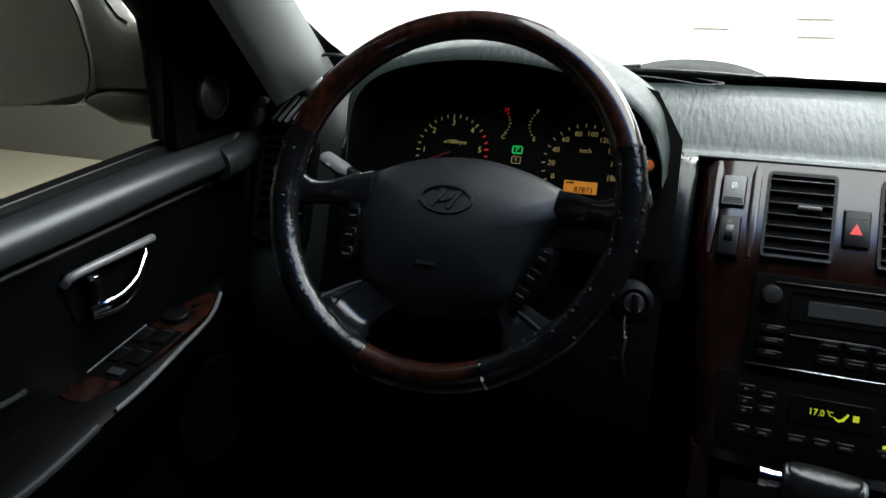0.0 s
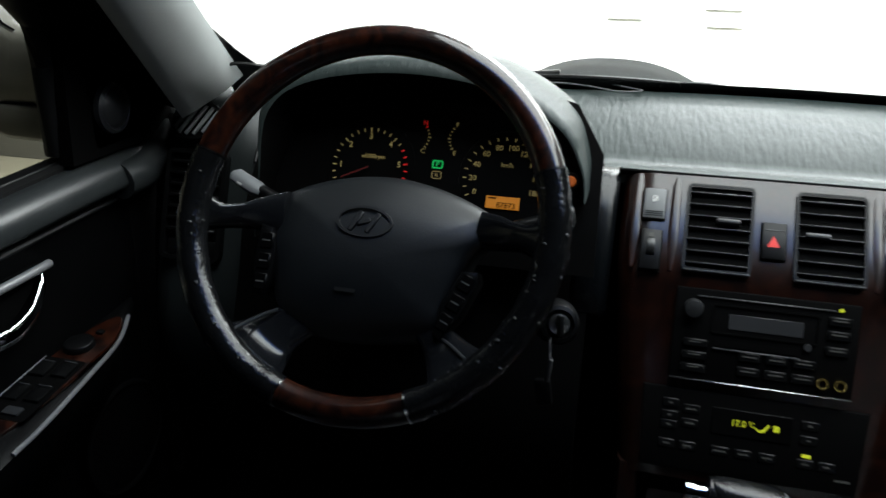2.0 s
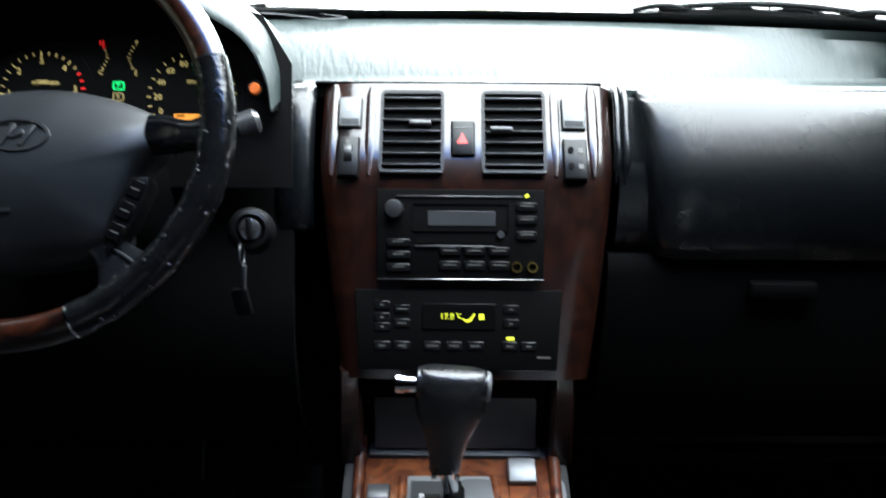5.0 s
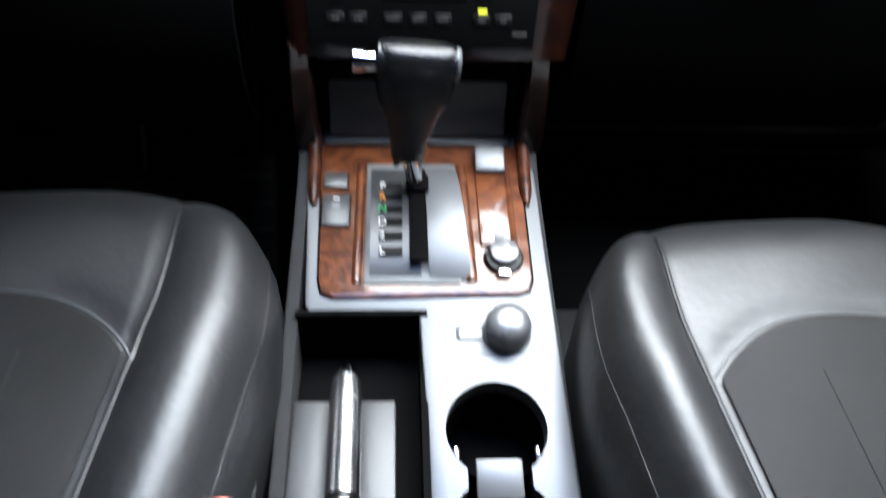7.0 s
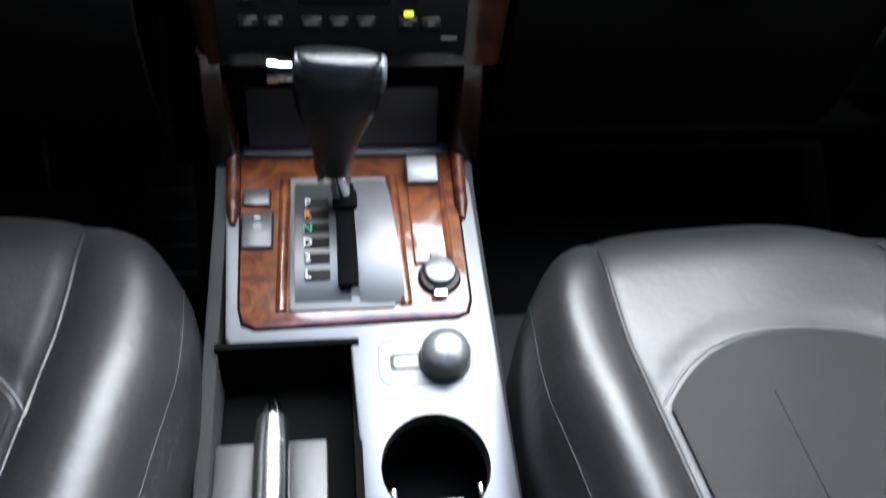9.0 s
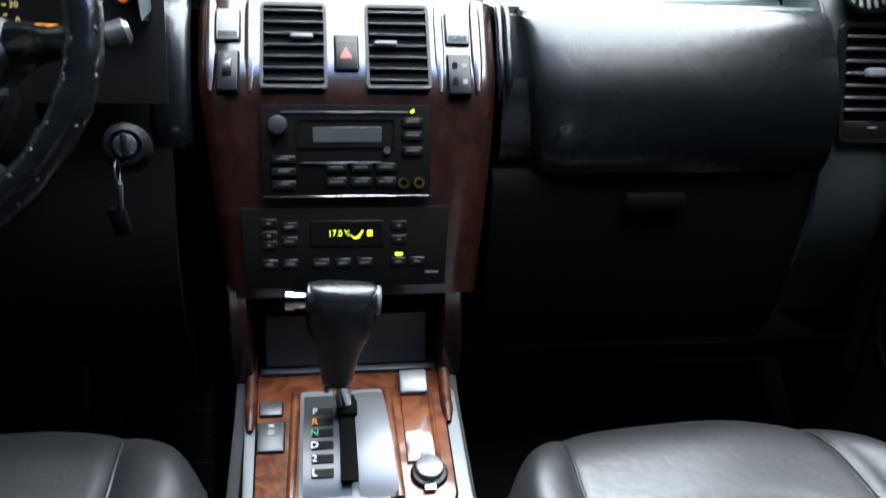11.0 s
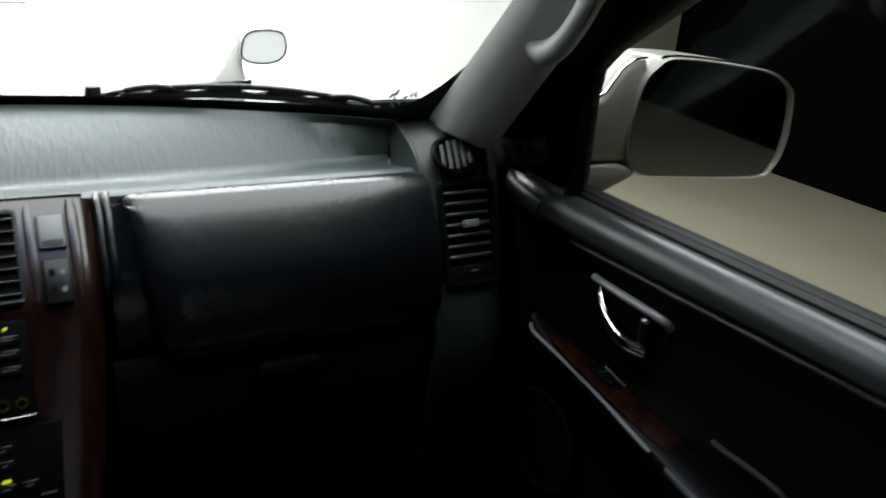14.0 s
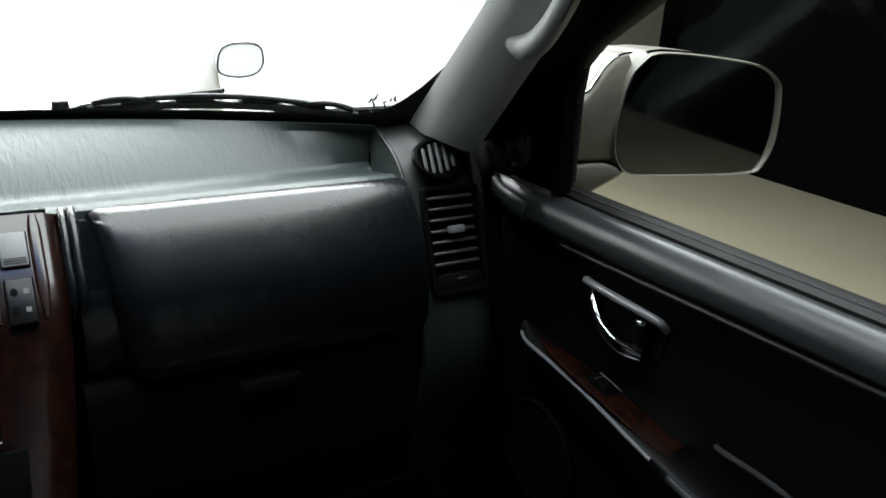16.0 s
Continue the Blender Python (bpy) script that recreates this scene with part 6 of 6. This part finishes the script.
# ---------------------------------------------------------------- seats
def seat(side):
    """A front seat; its cushion is a rounded block with raised flanks."""
    cx = MID + side * 0.365 + (0.020 if side < 0 else 0.004)
    who = "driver's" if side < 0 else "passenger's"
    s = thing("car_seat", "black leather %s seat with stitched piping" % who, "car seat", (cx, -0.45, 0.45), "front seats")
    hw = 0.238 if side < 0 else 0.220
    line_u = 0.59 * 0.238 / hw
    yf, yb = (-0.150 if side > 0 else -0.100), -0.82

    def front(u):
        return yf - 0.085 * abs(u) ** 3.2

    def half(t):
        return hw * (1.0 - 0.10 * (1 - min(1, t / 0.22)) ** 2 - 0.36 * max(0, min(0.55, t) - 0.25))

    def height(u, t):
        a = abs(u)
        k = max(0.0, (a - line_u) / (1 - line_u))  # across the raised flank, from its seam to the piping
        rise = 0.030 * (1 - ((min(k, 0.58) - 0.58) / 0.58) ** 2) if k > 0 else 0.0
        flank = rise * min(1, 0.25 + t * 2.2)
        roll = 0.085 * (1 - math.sqrt(max(0, 1 - (1 - min(1, t / 0.16)) ** 2)))
        edge = 0.050 * max(0, (min(k, 1.0) - 0.52) / 0.48) ** 2.2 + 3.2 * max(0, a - 1)
        groove = 0.005 * math.exp(-((a - line_u + 0.005) / 0.02) ** 2) * (1 if t > 0.1 else t * 10)
        line = 0.253 + 0.085 * (a / line_u) ** 2.6
        cross = 0.005 * math.exp(-((t - line) / 0.012) ** 2) if a < line_u else 0
        return (0.812 if side < 0 else 0.819) - 0.020 * t * 1.2 + flank - roll - edge - groove - cross + 0.006 * math.sin(6 * u + 9 * t) * 0.3

    def place(u, t, lift=0.0):
        y = front(u) + (yb - front(u)) * t
        return Vector((cx + u * half(t), y, height(u, t) + lift))

    us = [-1.026, -1.012] + [-1 + 2 * i / 56 for i in range(57)] + [1.012, 1.026]
    ts = [(i / 60) ** 1.25 for i in range(61)]
    part("cushion", slab(loft([[place(u, t) for u in us] for t in ts]), 0.02, (0, 0, -1)), SEAT, s, "creased black leather cushion", sharp=75)

    def inset(u):
        return 0.260 + 0.085 * (abs(u) / line_u) ** 2.6

    rows = []
    for i in range(25):
        row = []
        for k in range(25):
            u = (line_u - 0.035) * (k / 12 - 1)
            t = inset(u) + 0.010 + (0.95 - inset(u)) * i / 24
            row.append(place(u, t, 0.0035))
        rows.append(row)
    part("insert", loft(rows), PERF, s, "perforated leather insert")
    for sg in (-1, 1):
        part("piping", tube([place(sg * line_u, t, 0.0032) for t in ts[8:]], 0.0022, 8), SEAT, s)
        part("piping", tube([place(sg * 0.965, t, -0.004) for t in ts[6:]], 0.0020, 8), SEAT, s)
    part("seam", tube([place(u, inset(u), 0.001) for u in [line_u * 0.99 * (k / 16 - 1) for k in range(33)]], 0.0014, 6), SEAM, s)
    for u in (-0.22, 0.22):
        part("seam", tube([place(u, t, 0.0034) for t in ts[26:]], 0.0008, 6), PERF, s)
    # skirt and frame under the cushion
    rings = []
    for z, g in ((0.735, 0.97), (0.66, 0.95), (0.58, 0.90), (0.46, 0.86)):
        rings.append([(cx + u * hw * g, y, z) for u, y in ((-1, -0.82), (-1, -0.35), (-0.9, -0.24), (-0.5, -0.19), (0.5, -0.19), (0.9, -0.24), (1, -0.35), (1, -0.82))])
    part("base", loft(rings, True, True), CARPET, s, "black seat base")
    # backrest
    rings = []
    for z, y, w, th in ((0.76, -0.90, 0.225, 0.10), (0.85, -0.945, 0.245, 0.12), (1.0, -1.00, 0.25, 0.13), (1.2, -1.055, 0.235, 0.12), (1.33, -1.085, 0.19, 0.09), (1.37, -1.09, 0.14, 0.05)):
        rings.append([(cx + w * math.copysign(abs(math.cos(a)) ** 0.55, math.cos(a)), y + th * math.copysign(abs(math.sin(a)) ** 0.7, math.sin(a)) * 0.6, z) for a in [2 * math.pi * k / 28 for k in range(28)]])
    part("backrest", loft(rings, True, True), LEATHER, s, "black leather backrest", sharp=70)
    part("headrest", box((0.25, 0.10, 0.17), T(cx, -1.12, 1.50), 0.04, 4), LEATHER, s)


for side in (-1, 1):
    seat(side)


# belt buckles beside the cushions
def buckle(x, y, z, rz):
    m = Matrix.Translation((x, y, z)) @ spin(rz) @ spin(14, "X")
    q = thing("belt_buckle", "black belt buckle with a red button", "seat belt buckle", (x, y, z - 0.05))
    part("case", box((0.027, 0.030, 0.062), m, 0.005), TRIM, q)
    part("button", box((0.019, 0.024, 0.010), m @ T(0.001, 0.001, 0.031), 0.003), RED, q, "red release button")
    part("slot", box((0.004, 0.022, 0.004), m @ T(-0.0112, 0.0, 0.0315), 0.001), CHROME, q)
    part("strap", box((0.028, 0.006, 0.20), m @ T(0, 0, -0.12), 0.001), TRIM, q)


buckle(-0.136, -0.512, 0.815, 8)

# ---------------------------------------------------------------- pedals
def pedal(name, x, y, z, w, h, lean, label):
    q = thing(name, label, "pedal", (x, y, z), "pedals")
    m = Matrix.Translation((x, y, z)) @ spin(-lean, "X")
    part("pad", box((w, 0.014, h), m, 0.004), RUBBER, q)
    for k in range(4):
        part("rib", box((w * 0.85, 0.004, 0.004), m @ T(0, -0.008, h * (k - 1.5) * 0.22), 0.001, 1), SOFT, q)
    part("arm", tube([m @ Vector((0, 0.008, h * 0.3)), Vector((x, y + 0.12, z + 0.22))], 0.007, 8), TRIM, q)


pedal("brake_pedal", -0.335, 0.02, 0.66, 0.10, 0.055, 30, "black rubber brake pedal")
pedal("accelerator_pedal", -0.205, 0.03, 0.62, 0.055, 0.16, 25, "black rubber accelerator pedal")

# ---------------------------------------------------------------- wipers
def wiper(x0, x1, lift, arm_from):
    q = thing("wiper", "black windscreen wiper with its arm", "wiper", (x0, glass_base(x0) + 0.05, 1.25), "wipers")

    def at(x, h, off=0.02):
        s = h / 0.5
        p = Vector(screen(x, s))
        return p + Vector((0, off * 0.8, off * 0.8))

    n = 24
    line = [at(x0 + (x1 - x0) * i / n, lift + 0.008 * math.sin(math.pi * i / n), 0.014) for i in range(n + 1)]
    part("blade", tube(line, 0.0032, 8, flat=1.6), RUBBER, q, "black rubber blade")
    part("bridge", tube([at(x0 + (x1 - x0) * (0.12 + 0.76 * i / n), lift + 0.006 + 0.008 * math.sin(math.pi * i / n), 0.020) for i in range(n + 1)], 0.0042, 8), TRIM, q)
    for f0, f1 in ((0.02, 0.26), (0.30, 0.50), (0.52, 0.72), (0.76, 0.98)):
        part("claw", tube([at(x0 + (x1 - x0) * (f0 + (f1 - f0) * i / 8), lift + 0.004 + 0.007 * math.sin(math.pi * i / 8), 0.018) for i in range(9)], 0.004, 8), TRIM, q)
    a = Vector((arm_from, glass_base(arm_from) + 0.085, 1.235))
    c = at((x0 + x1) / 2, lift + 0.014, 0.028)
    part("arm", tube(curve([a, a.lerp(c, 0.3) + Vector((0, 0.0, 0.006)), c]), [0.008] * 6 + [0.0055] * 11, 8, flat=0.6), TRIM, q, "black wiper arm")
    part("spindle_cap", cyl(0.013, 0.010, 0.022, Matrix.Translation(a - Vector((0, 0, 0.004))), 16, 0.002), TRIM, q)


wiper(0.23, 0.55, -0.002, 0.205)
wiper(-0.52, -0.01, -0.016, -0.50)
part("cowl_grille", loft([[Vector(screen(x, -0.01)) + Vector((0, dy, dz)) for dy, dz in ((0.010, -0.026), (0.03, -0.030), (0.09, -0.05), (0.12, -0.12))] for x in XS]), TRIM, car, "black ribbed grille at the foot of the windscreen")

# loose black cable on the dashboard by the driver's pillar
solo("charging_cable", tube(curve([(-0.724, 0.066, 1.222), (-0.686, 0.066, 1.242), (-0.661, 0.066, 1.260), (-0.650, 0.066, 1.278), (-0.641, 0.067, 1.289), (-0.628, 0.070, 1.2915), (-0.606, 0.080, 1.2885), (-0.55, 0.125, 1.276), (-0.50, 0.16, 1.262), (-0.42, 0.175, 1.258)]), 0.0022, 8), CABLE, "thin black cable lying along the dashboard", "cable")
solo("thin_wire", tube(curve([(-0.33, 0.235, 1.250), (-0.27, 0.262, 1.257), (-0.22, 0.268, 1.254), (-0.18, 0.262, 1.2505), (-0.15, 0.272, 1.2515), (-0.175, 0.281, 1.254), (-0.21, 0.288, 1.258)]), 0.0012, 6), SEAM, "thin grey wire lying on the dashboard", "cable")
litter = bmesh.new()
rng = random.Random(5)
for k in range(16):
    x = 0.558 + 0.052 * rng.random()
    q = Vector((x, glass_base(x) + 0.012 + 0.014 * rng.random(), 1.262 + 0.014 * rng.random()))
    w = Vector((rng.uniform(-1, 1), rng.uniform(-0.5, 0.5), rng.uniform(-0.6, 1))).normalized() * rng.uniform(0.003, 0.007)
    tube([q, q + w, q + w * 1.8 + Vector((0, 0, 0.002))], [0.0007, 0.0016, 0.0004], 5, litter)
solo("leaf_litter", litter, CABLE, "dark leaf scraps at the windscreen corner", "leaf litter", kind="stuff")
